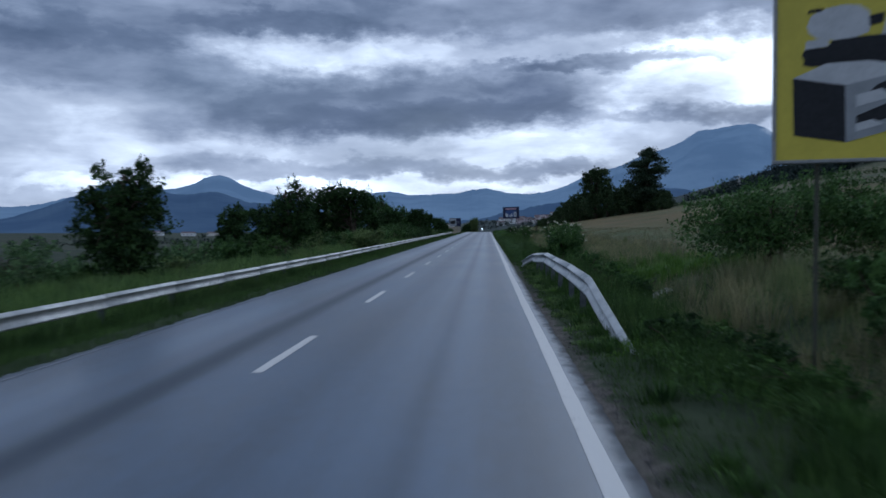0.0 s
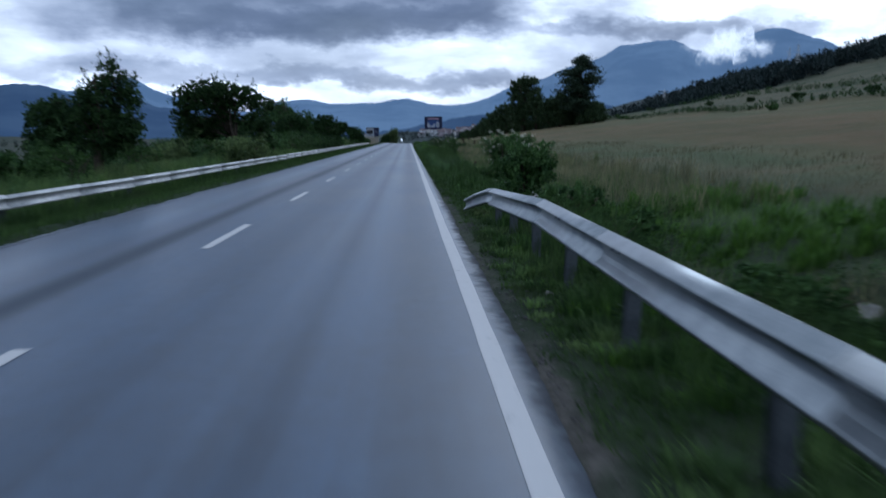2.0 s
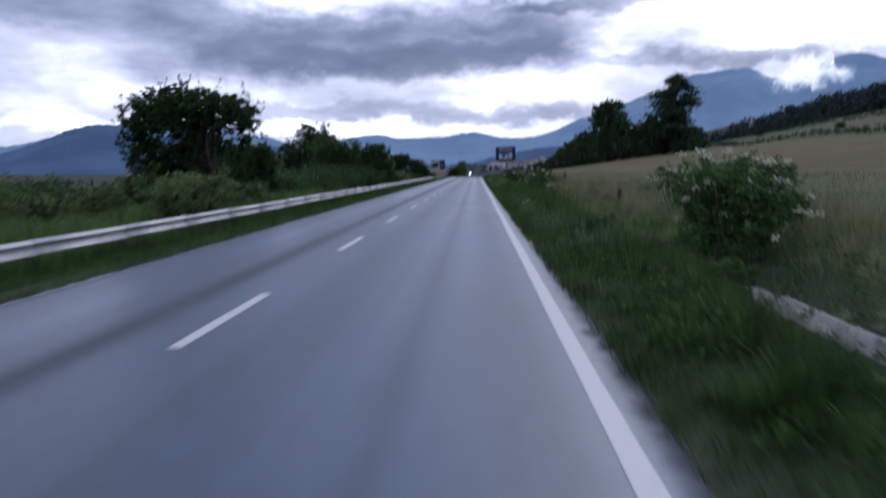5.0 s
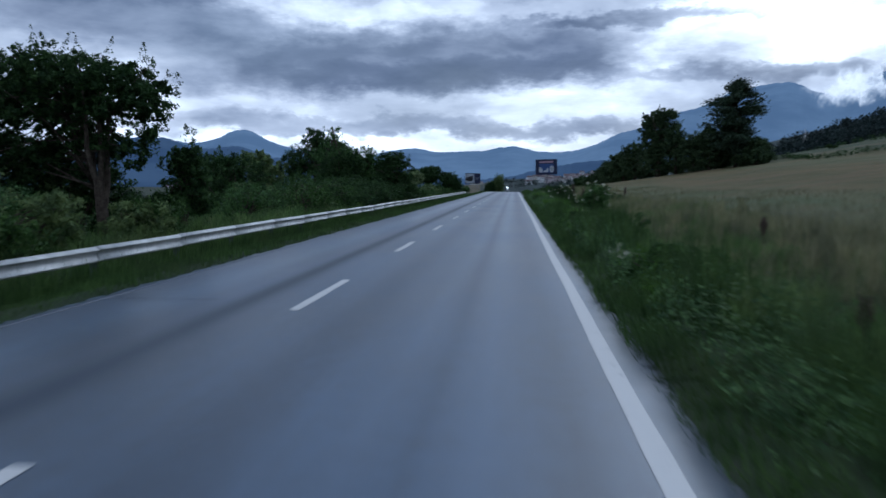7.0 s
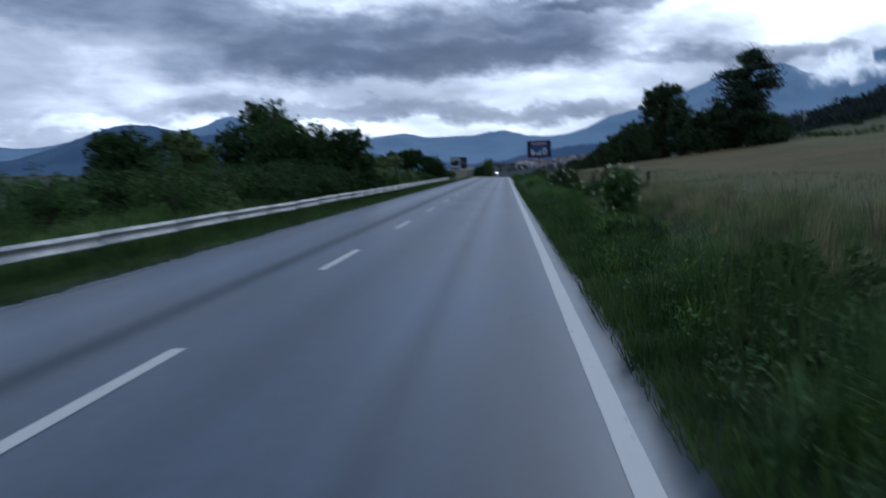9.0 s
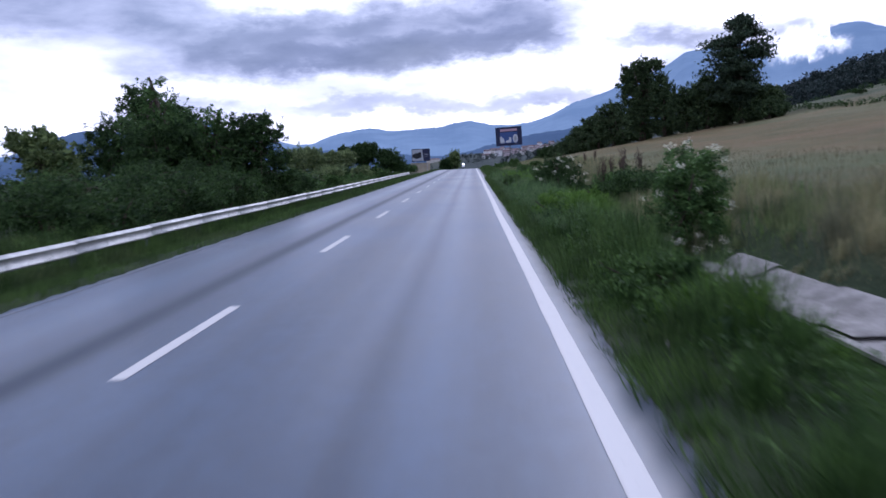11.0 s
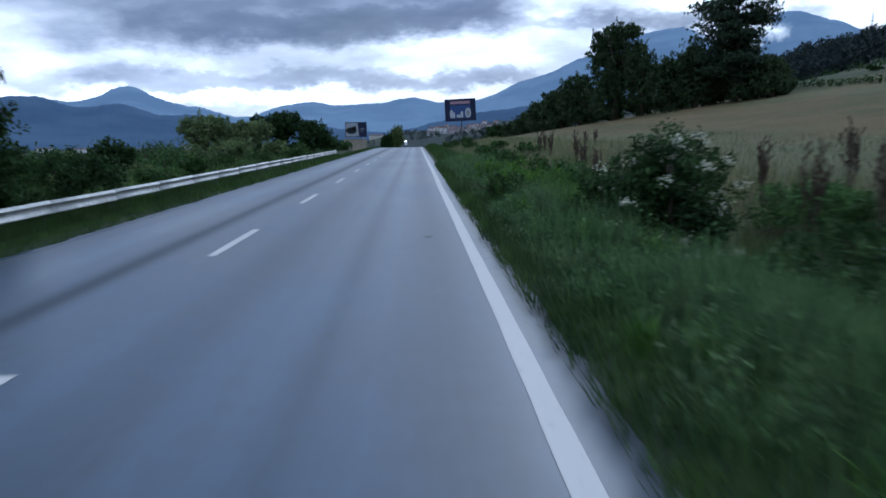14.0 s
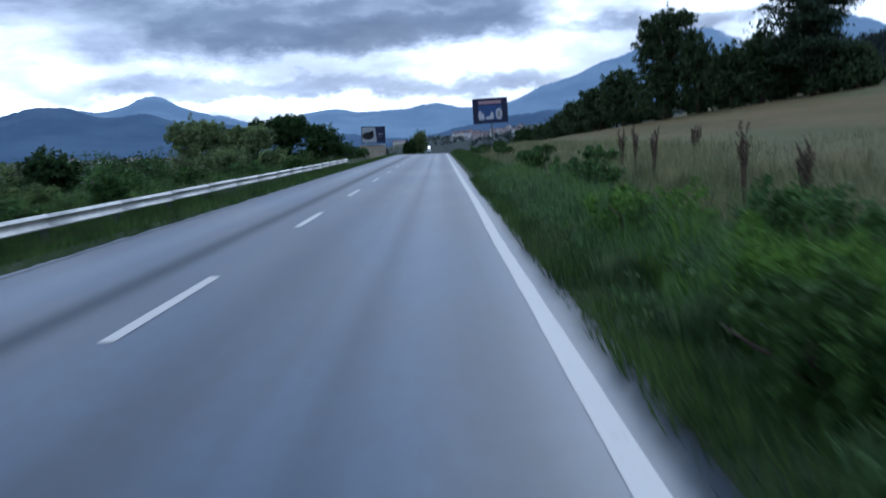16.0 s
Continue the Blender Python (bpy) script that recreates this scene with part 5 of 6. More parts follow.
shrub((2.95, 138.8), (1.0, 1.0, 1.5), "low rounded green bush on the verge", 82, 110, 60, 0.07, M_BUSH)
shrub((5.4, 114.4), (1.4, 1.4, 0.85), "bramble thicket beside the channel", 83, 100, 60, 0.06, M_BUSH)
shrub((4.0, 111.8), (1.0, 1.3, 1.1), "bramble thicket beside the channel", 693, 110, 60, 0.06, M_LEAF)
shrub((5.3, 109.6), (1.5, 1.9, 1.0), "low bramble thicket beside the channel", 84, 150, 60, 0.06, M_LEAF)
shrub((-23.2, 162.2), (1.7, 1.6, 2.9), "round dark bush in the meadow", 85, 90, 50, 0.16, M_LEAF)
shrub((1.45, 101.4), (0.62, 0.95, 0.78), "fresh bright green clump of weeds", 86, 170, 90, 0.036, M_BRIGHT, name="weed_clump", group="weeds on the verge")
shrub((2.1, 102.3), (0.7, 0.9, 0.85), "fresh bright green clump of weeds", 87, 130, 90, 0.036, M_BRIGHT, name="weed_clump", group="weeds on the verge")
shrub((1.25, 121.2), (0.55, 0.8, 0.78), "leafy green clump of weeds by the asphalt", 88, 120, 90, 0.045, M_WEED, name="weed_clump", group="weeds on the verge")
shrub((2.0, 123.2), (0.8075, 1.045, 0.95), "soft leafy clump of weeds on the verge", 640, 80, 70, 0.045, M_BRIGHT, name="weed_clump", group="weeds on the verge")
shrub((1.75, 127.2), (0.75, 1.0, 0.95), "soft leafy clump of weeds on the verge", 641, 80, 70, 0.045, M_BRIGHT, name="weed_clump", group="weeds on the verge")
shrub((2.7, 121.2), (0.76, 0.99, 0.8), "soft leafy clump of weeds on the verge", 642, 80, 70, 0.04, M_BRIGHT, name="weed_clump", group="weeds on the verge")
shrub((3.9, 128.4), (1.02, 1.32, 1.2), "soft leafy clump of weeds on the verge", 643, 80, 70, 0.045, M_BUSH, name="weed_clump", group="weeds on the verge")
shrub((2.2, 74.2), (0.75, 0.85, 1.1), "soft leafy clump of weeds on the verge", 644, 80, 70, 0.045, M_LEAF, name="weed_clump", group="weeds on the verge")
shrub((1.9, 81.5), (0.595, 0.77, 0.7), "soft leafy clump of weeds on the verge", 645, 80, 70, 0.045, M_LEAF, name="weed_clump", group="weeds on the verge")
shrub((2.6, 84.5), (0.6375, 0.825, 0.75), "soft leafy clump of weeds on the verge", 646, 80, 70, 0.045, M_BRIGHT, name="weed_clump", group="weeds on the verge")
shrub((1.35, 90.6), (0.45, 0.8, 0.46), "soft leafy clump of weeds on the verge", 647, 80, 70, 0.045, M_WEED, name="weed_clump", group="weeds on the verge")
shrub((2.0, 8.3), (0.56, 0.68, 0.62), "soft leafy clump of weeds on the verge", 660, 70, 70, 0.045, M_LEAF, name="weed_clump", group="weeds on the verge")
shrub((2.55, 7.5), (0.63, 0.77, 0.7), "soft leafy clump of weeds on the verge", 661, 70, 70, 0.045, M_LEAF, name="weed_clump", group="weeds on the verge")
shrub((6.1, 12.7), (0.9, 1.1, 1.0), "soft leafy clump of weeds on the verge", 662, 70, 70, 0.045, M_LEAF, name="weed_clump", group="weeds on the verge")
shrub((2.3, 5.2), (0.54, 0.66, 0.6), "soft leafy clump of weeds on the verge", 663, 70, 70, 0.045, M_WEED, name="weed_clump", group="weeds on the verge")
shrub((2.9, 10.6), (0.54, 0.66, 0.6), "soft leafy clump of weeds on the verge", 664, 70, 70, 0.045, M_WEED, name="weed_clump", group="weeds on the verge")
shrub((2.2, 46.5), (0.63, 0.77, 0.7), "soft leafy clump of weeds on the verge", 667, 70, 70, 0.045, M_WEED, name="weed_clump", group="weeds on the verge")
shrub((1.6, 52.5), (0.59, 0.72, 0.65), "soft leafy clump of weeds on the verge", 668, 70, 70, 0.045, M_LEAF, name="weed_clump", group="weeds on the verge")
shrub((1.7, 63.5), (0.63, 0.77, 0.7), "soft leafy clump of weeds on the verge", 670, 70, 70, 0.045, M_WEED, name="weed_clump", group="weeds on the verge")
rng = np.random.default_rng(9)
for k in range(34):
    y = 14 + 5.6 * k + rng.normal() * 1.5
    x = -11.2 - 5.0 * rng.random()
    h = 0.9 + 1.0 * rng.random() + (0.5 if 60 < y < 130 else 0.0)
    thicket = 98 < y < 134
    h = h * (0.7 if y > 134 else 1.0) + 0.5 * thicket
    x = x - 1.3 * thicket
    shrub((x, y), (h * 0.9, h * 1.0, h), "unkempt green bush below the guard rail", 100 + k, 60, 47, 0.082, (M_LEAF, M_BUSH)[k % 2] if thicket else (M_LEAF_GREY, M_SOFT if y < 76 else M_BUSH, M_WEED)[k % 3])
for k in range(46):
    y = 58 + 4.1 * k + rng.normal() * 2.0
    x = -15.5 - 11.0 * rng.random()
    h = 1.5 + 1.3 * rng.random()
    if y > 132 and k % 2:
        continue
    shrub((x, y), (h * 0.9, h, h), "overgrown bush on the slope below the road", 700 + k, 50, 38, 0.102, (M_BUSH, M_LEAF, M_LEAF_GREY)[k % 3])
for k, (bx2, by2, bh) in enumerate(((-17, 52, 1.9), (-15.5, 43, 1.6), (-18, 49, 1.5), (-17.5, 88, 1.8), (-16, 96, 2.2), (-19, 104, 2.0), (-17, 133, 2.2), (-19, 142, 2.0), (-37.8, 141, 2.6), (-26, 150, 1.8), (-16, 200, 2.4), (-15, 212, 2.2), (-13.6, 222, 2.4), (-12, 228, 1.6), (-30, 196, 2.4))):
    shrub((bx2, by2), (bh * 0.85, bh * 0.9, bh), "dark overgrown bush at the meadow edge", 150 + k, 60, 45, 0.15, (M_LEAF, M_BUSH)[k % 2])
for k in range(16):
    y = 146 + 7.5 * k + rng.normal() * 2
    shrub((3.2 + 3.5 * rng.random(), y), (0.8, 0.9, 0.7 + 0.7 * rng.random()), "rounded green bush on the verge", 180 + k, 40, 38, 0.13, (M_WEED, M_BUSH)[k % 2])
for k in range(5):
    shrub((48 + 6 * rng.random() + 2.0 * k, 105 + 23 * k + rng.normal() * 5), (0.9, 0.9, 0.9), "small hedge bush on the terrace above the field", 200 + k, 40, 36, 0.14, M_LEAF)


def dead_weed(at, tall, seed, label="dry brown seed stalks standing above the grass"):
    rng = random.Random(seed)
    ob = thing("dead_weed", (at[0], at[1], height(*at)), label, "weed", "dead stalks at the field edge")
    bm = bmesh.new()
    for _ in range(9):
        a, lean = rng.random() * math.tau, 0.03 + 0.09 * rng.random()
        h = tall * (0.65 + 0.35 * rng.random())
        top = Vector((math.cos(a) * lean * h, math.sin(a) * lean * h, h))
        add_tube(bm, [(0.02 * math.cos(a), 0.02 * math.sin(a), -0.05), tuple(top * 0.6), tuple(top)], [0.008, 0.006, 0.004], 4)
        for j in range(7):
            t = 0.60 + 0.060 * j
            b = rng.random() * math.tau
            p = top * t
            add_tube(bm, [tuple(p), tuple(p + Vector((math.cos(b) * 0.07, math.sin(b) * 0.07, 0.13)))], [0.007, 0.015], 4)
    part("stalk_tuft", bm, M_DEAD, ob)
    return ob


for k, (dx, dy, dh) in enumerate(((4.35, 113.5, 1.8), (4.85, 111.9, 1.95), (6.4, 116.4, 1.75), (7.6, 114.0, 1.15), (5.4, 117.4, 1.5), (5.1, 113.2, 1.5), (3.6, 122.7, 1.75), (4.6, 129.2, 1.6), (5.2, 133.2, 1.7), (5.6, 141.6, 1.7), (5.9, 145.2, 1.7), (6.1, 148.2, 1.6), (8.2, 146, 1.3), (9.6, 150, 1.2), (3.3, 60.5, 0.8), (5.5, 72, 0.8))):
    dead_weed((dx, dy), dh, k)


def flower_patch(at, spread, heads, seed, tall=0.55):
    rng = np.random.default_rng(seed)
    ob = thing("wild_flowers", (at[0], at[1], height(*at)), "patch of wild white umbel flowers in the grass", "flowers", "white flowers on the verge")
    bm = bmesh.new()
    spots = []
    for _ in range(heads):
        x, y = rng.normal(size=2) * spread
        h = tall * (0.7 + 0.5 * rng.random())
        add_tube(bm, [(x, y, -0.05), (x + 0.02, y, h)], [0.005, 0.003], 4)
        spots.append(np.array([x + 0.02, y, h]) + rng.normal(size=(40, 3)) * np.array([0.036, 0.036, 0.026]))
    tagged(part("stem_tuft", bm, M_WEED, ob, "thin green stems"), kind="stuff")
    spots = np.concatenate(spots)
    part_mesh("blossom", leaves_mesh("blossom", spots, 0.015 * (0.7 + 0.6 * rng.random(len(spots))), M_FLOWER, rng), ob, "small white flower heads")


for k, (fx, fy, sp, n) in enumerate(((3.1, 44.7, 0.35, 12), (1.02, 65.3, 0.15, 8), (1.9, 74.5, 0.2, 5), (3.2, 56.0, 0.4, 8), (2.4, 93.5, 0.4, 16), (2.3, 112.5, 0.35, 10), (2.8, 121.6, 0.4, 18), (5.2, 128.5, 0.6, 18), (2.6, 128.0, 0.5, 10), (-10.8, 152, 0.5, 10))):
    flower_patch((fx, fy), sp, n, 300 + k, 0.46)


for k, (bx3, by3, bh) in enumerate(((-11.0, 104, 1.7), (-12.6, 107, 2.2), (-11.2, 110.5, 1.9), (-13.0, 113, 2.5), (-11.4, 116, 2.0), (-12.8, 119, 2.4), (-11.0, 121.6, 1.7), (-14.8, 116.5, 2.8), (-15.5, 109.5, 2.6), (-17.5, 113.5, 2.9), (-11.3, 128.5, 1.8))):
    shrub((bx3, by3), (bh * 0.85, bh * 0.95, bh), "dark dense bush in the thicket behind the guard rail", 820 + k, 75, 60, 0.085, M_LEAF)


# blue bag caught in the grass
def bag(at):
    ob = thing("plastic_bag", (at[0], at[1], height(*at)), "crumpled blue plastic bag caught beside the channel", "bag")
    bm = bmesh.new()
    bmesh.ops.create_icosphere(bm, subdivisions=4, radius=0.24)
    for v in bm.verts:
        d = noise.noise(v.co * 9) * 0.35 + noise.noise(v.co * 22) * 0.16
        v.co *= 1 + d
        v.co.z = v.co.z * 0.95 + 0.24
    part("bag", bm, speckled("blue_plastic", (0.02, 0.09, 0.38), (0.05, 0.20, 0.62), 5.0, 0.35), ob, "", True)


bag((2.45, 38.95))


# ---------------------------------------------------------------- distance: pylons, houses, woods, scooter
def pylon(at, tall, seed):
    ob = thing("pylon", (at[0], at[1], height(*at)), "grey steel lattice power pylon on the hillside", "pylon", "power line", 20)
    bm = bmesh.new()
    w0, w1 = tall * 0.10, tall * 0.022
    legs = []
    for sx in (-1, 1):
        for sy in (-1, 1):
            add_tube(bm, [(sx * w0, sy * w0, -0.5), (sx * w1, sy * w1, tall * 0.72), (0, 0, tall)], [0.10, 0.08, 0.05], 5)
    for i in range(7):
        z0, z1 = tall * 0.72 * i / 7, tall * 0.72 * (i + 1) / 7
        a, b = w0 + (w1 - w0) * i / 7, w0 + (w1 - w0) * (i + 1) / 7
        for sx, sy, tx, ty in ((-1, -1, 1, -1), (1, -1, 1, 1), (1, 1, -1, 1), (-1, 1, -1, -1)):
            add_tube(bm, [(sx * a, sy * a, z0), (tx * b, ty * b, z1)], [0.05, 0.05], 4)
    part("tower", bm, M_DULL, ob)
    for z, r in ((0.66, 0.20), (0.78, 0.16), (0.89, 0.12)):
        bm = bmesh.new()
        add_tube(bm, [(-tall * r, 0, tall * z), (0, 0, tall * z + 0.25), (tall * r, 0, tall * z)], [0.05, 0.10, 0.05], 5)
        part("cross_arm", bm, M_DULL, ob)


pylon((148, 486), 13.5, 1)
pylon((168, 366), 15.0, 2)
pylon((255, 560), 15.0, 3)

M_WALLS = [plain("white_render", (0.62, 0.64, 0.66), 0.9), plain("pink_render", (0.44, 0.38, 0.40), 0.9), plain("cream_render", (0.52, 0.51, 0.48), 0.9)]
M_TILES = plain("red_tiles", (0.125, 0.088, 0.092), 0.85, 0.0, 6.0)
M_PANE = plain("dark_window", (0.03, 0.035, 0.045), 0.15)
M_WHITEFRAME = plain("white_frame", (0.6, 0.6, 0.6), 0.6)


def house(at, w, d, h, wall, turn, storeys=2, label="two-storey village house with a red tiled roof"):
    z = height(*at)
    ob = thing("house", (at[0], at[1], z), label, "house", "houses of the town", turn)
    part("wall", box((w, d, h + 1.5), (0, 0, h / 2 - 0.75)), wall, ob)
    bm = bmesh.new()
    e, r = 0.5, h * 0.38
    a = [(-w / 2 - e, -d / 2 - e, h), (w / 2 + e, -d / 2 - e, h), (w / 2 + e, d / 2 + e, h), (-w / 2 - e, d / 2 + e, h), (-w / 2 - e, 0, h + r), (w / 2 + e, 0, h + r)]
    v = [bm.verts.new(p) for p in a]
    for f in ((0, 1, 5, 4), (2, 3, 4, 5), (1, 2, 5), (3, 0, 4), (3, 2, 1, 0)):
        bm.faces.new([v[i] for i in f])
    roof = part("roof", bm, M_TILES, ob, "red tiled gable roof")
    part("chimney", box((0.6, 0.6, 1.4), (w * 0.2, d * 0.15, h + r * 0.8)), wall, roof)
    for s in range(storeys):
        for i in range(3):
            x = (i - 1) * w * 0.3
            zc = h / storeys * (s + 0.55)
            win = part("window", box((1.35, 0.10, 1.45), (x, -d / 2 - 0.03, zc)), M_WHITEFRAME, ob)
            part("pane", box((1.1, 0.06, 1.2), (x, -d / 2 - 0.09, zc)), M_PANE, win)


rng2 = random.Random(12)
for k in range(22):
    y = 1150 + 34 * k + rng2.uniform(-15, 15)
    x = (0.016 + 0.085 * ((k * 7) % 24) / 24) * (y - 117) + rng2.uniform(-6, 6)
    house((x, y), rng2.uniform(7, 11), rng2.uniform(7, 9), rng2.uniform(4.5, 8), M_WALLS[(0, 1, 2, 0)[k % 4]], rng2.uniform(-25, 25))
for k in range(9):
    house((-620 + 70 * k + rng2.uniform(-20, 20), 1320 + rng2.uniform(0, 260)), rng2.uniform(12, 26), 10, rng2.uniform(4, 6), M_WALLS[(0, 0, 2)[k % 3]], rng2.uniform(-15, 15), 1, "long pale farm building in the valley")


def far_wood(name, places, tall, seed, label, material, per=60, grain=0.16):
    """Distant wood: crowns of clumped leaves over a stretch of ground, nobody could count them."""
    rng = np.random.default_rng(seed)
    pts = []
    for x, y in places:
        h = tall * (0.6 + 0.7 * rng.random())
        w = h * (0.35 + 0.25 * rng.random())
        c = np.array([x, y, height(x, y) + h * 0.5])
        d = rng.normal(size=(per, 3))
        d /= np.linalg.norm(d, axis=1)[:, None]
        pts.append(c + d * np.array([w, w, h * 0.52]) * (0.5 + 0.55 * rng.random((per, 1))))
    pts = np.concatenate(pts)
    ob = new(name, leaves_mesh(name, pts, tall * grain * (0.6 + 0.8 * rng.random(len(pts))), material, rng))
    return tagged(ob, label, "wood", kind="stuff")


rw = np.random.default_rng(77)
ridge = [(130 + 210 * rw.random() ** 1.2, 335 + 210 * rw.random()) for _ in range(620)]
far_wood("far_wood", ridge, 8.0, 5, "dark wood along the top of the hill", M_HAZED_WOOD, 130, 0.15)
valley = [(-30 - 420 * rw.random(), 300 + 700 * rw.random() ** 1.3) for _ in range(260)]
far_wood("valley_trees", valley, 5.5, 6, "scattered dark trees on the low plain", M_HAZED_WOOD, 70)
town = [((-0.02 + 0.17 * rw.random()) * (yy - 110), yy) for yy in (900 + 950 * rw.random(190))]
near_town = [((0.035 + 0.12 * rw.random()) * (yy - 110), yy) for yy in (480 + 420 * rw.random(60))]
far_wood("town_trees", near_town, 4.5, 9, "dark trees before the town", M_HAZED_WOOD, 260, 0.09)
far_wood("town_trees", town[:110], 6.0, 7, "dark garden trees between the houses", M_HAZED_WOOD, 170, 0.10)
hedge = [(46.5 + 1.2 * math.sin(k * 0.13) + 0.8 * rw.random(), 40 + 1.05 * k) for k in range(190)]
far_wood("hedge", hedge, 0.9, 8, "low dark scrub along the edge of the terrace", M_LEAF, 44, 0.22)
hedge = [(90 - 0.1 * (1.6 * k - 60) + 2.0 * rw.random(), 90 + 1.6 * k) for k in range(120)]
far_wood("hedge", hedge, 1.5, 18, "dark scrub along the upper terrace", M_LEAF, 44, 0.2)


scrub = [(-22 - 26 * rw.random(), 112 + 105 * rw.random()) for _ in range(150)]
far_wood("meadow_scrub", scrub, 2.3, 19, "dark scrub over the low meadow", M_LEAF, 90, 0.12)


def low_cloud():
    """Bank of thin white cloud caught on the shoulder of the mountain, ragged and see-through at its rim; self-lit by
    emission.
    """
    d, rows, cols = 3500.0, 10, 24
    verts = []
    for j in range(rows + 1):
        for i in range(cols + 1):
            a, e = 0.318 + 0.115 * i / cols, 0.078 + 0.062 * j / rows
            verts.append((d * math.sin(a), d * math.cos(a) + 60 - 60 * math.sin(i * 0.7) * math.sin(j * 0.6), d * math.tan(e)))
    faces = [(j * (cols + 1) + i, j * (cols + 1) + i + 1, (j + 1) * (cols + 1) + i + 1, (j + 1) * (cols + 1) + i) for j in range(rows) for i in range(cols)]
    m, n, s = surface("self_lit_cloud", 1.0, 0.0, 0.0)
    n.put(s.inputs["Base Color"], rgb(0.25, 0.26, 0.28))
    # the cloud's daylight white is given as emission
    n.put(s.inputs["Emission Color"], rgb(0.84, 0.88, 0.94))
    n.put(s.inputs["Emission Strength"], 0.85)
    place = n.add("ShaderNodeTexCoord").outputs["Generated"]
    split = n.add("ShaderNodeSeparateXYZ")
    n.put(split.inputs[0], place)
    u = n.math("MULTIPLY", n.math("SUBTRACT", split.outputs[0], 0.5), 2.0)
    v = n.math("MULTIPLY", n.math("SUBTRACT", split.outputs[2], 0.55), 2.2)
    r = n.math("SQRT", n.math("ADD", n.math("MULTIPLY", u, u), n.math("MULTIPLY", v, v)))
    rag = n.noise(n.stretch(place, 1.8, 1, 1), 3.2, 6.0, 0.6)
    body = n.math("SUBTRACT", n.math("MULTIPLY", rag, 1.9), r)
    n.put(s.inputs["Alpha"], n.math("MULTIPLY", n.ramp(body, 0.0, 0.85), n.math("SUBTRACT", 1.0, n.ramp(r, 0.7, 0.98))))
    ob = new("backdrop_cloud", mesh_of("backdrop_cloud", verts, faces, m, True))
    tagged(ob, "thin white cloud bank caught on the mountain shoulder", "cloud", kind="structure")


low_cloud()

M_LAMP, n_lamp, s_lamp = surface("headlamp_glow", 0.3)
n_lamp.put(s_lamp.inputs["Emission Color"], rgb(0.95, 0.97, 1.0))
n_lamp.put(s_lamp.inputs["Emission Strength"], 9.0)
n_lamp.put(s_lamp.inputs["Base Color"], rgb(0.9, 0.9, 0.9))


def scooter(at):
    ob = thing("scooter", (at[0], at[1], float(road_z(at[1]))), "white motor scooter with its headlamp on, far down the road", "scooter")
    white = plain("white_fairing", (0.72, 0.73, 0.74), 0.35)
    dark = plain("dark_rubber", (0.02, 0.02, 0.02), 0.8)
    for y in (-0.62, 0.62):
        bm = bmesh.new()
        bmesh.ops.create_cone(bm, cap_ends=True, segments=20, radius1=0.24, radius2=0.24, depth=0.11, matrix=Matrix.Translation((0, y, 0.24)) @ Matrix.Rotation(math.pi / 2, 4, "Y"))
        wheel = part("wheel", bm, dark, ob)
        bm = bmesh.new()
        bmesh.ops.create_cone(bm, cap_ends=True, segments=14, radius1=0.13, radius2=0.13, depth=0.13, matrix=Matrix.Translation((0, y, 0.24)) @ Matrix.Rotation(math.pi / 2, 4, "Y"))
        part("rim", bm, M_DULL, wheel)
    part("body", box((0.34, 0.85, 0.42), (0, 0.35, 0.56), 0, 0.10), white, ob, "", True)
    part("front_shield", box((0.46, 0.12, 0.72), (0, -0.45, 0.68), 0, 0.05), white, ob)
    part("footboard", box((0.34, 0.55, 0.07), (0, -0.12, 0.32), 0, 0.02), dark, ob)
    part("seat", box((0.30, 0.70, 0.10), (0, 0.32, 0.82), 0, 0.04), dark, ob)
    bm = bmesh.new()
    add_tube(bm, [(-0.34, -0.38, 1.08), (0, -0.46, 1.04), (0.34, -0.38, 1.08)], [0.02, 0.025, 0.02], 8)
    part("handlebar", bm, dark, ob)
    bm = bmesh.new()
    bmesh.ops.create_uvsphere(bm, u_segments=14, v_segments=8, radius=0.10, matrix=Matrix.Translation((0, -0.52, 0.94)) @ Matrix.Diagonal((1, 0.5, 1, 1)))
    part("headlamp", bm, M_LAMP, ob, "bright round headlamp", True)


scooter((-2.3, 232.0))


# ---------------------------------------------------------------- grass and weeds
rng = np.random.default_rng(21)

x, y = scatter(0.30, 0.95, -6, 150, 480, rng, 0.42, 0.7, 30)
keep = (y > 36) | (x > 0.38 + 0.24 * wave_noise(x, y, 1.1, 34))
x, y = x[keep], y[keep]
h = (0.10 + 0.16 * soft(25, 60, y)) * (0.5 + wave_noise(x, y, 0.8, 32)) * (0.6 + 0.7 * rng.random(len(x)))
blades("edge_grass", x, y, h, 0.006, M_GRASS, "dark grass hanging over the edge of the asphalt", 11, 0.5, 0.0, -0.25)
x, y = scatter(0.48, 2.7, -6, 60, 230, rng, 0.30, 1.6, 31)
h = (0.09 + 0.60 * soft(0.55, 1.9, x)) * (0.15 + 1.6 * wave_noise(x, y, 1.2, 33) ** 1.5) * (0.6 + 0.6 * rng.random(len(x)))
blades("verge_grass", x, y, h, 0.006, M_GRASS, "rank green grass between the asphalt and the channel", 1)
x, y = scatter(0.60, 2.3, 60, 150, 190, rng, 0.30, 1.6, 31)
h = (0.14 + 0.85 * soft(0.45, 1.7, x)) * (0.15 + 1.6 * wave_noise(x, y, 1.3, 33) ** 1.5) * (0.6 + 0.6 * rng.random(len(x)))
near = y < 98
blades("verge_grass", x[near], y[near], h[near], 0.007, M_GRASS, "tall rank green grass between the asphalt and the channel", 2)
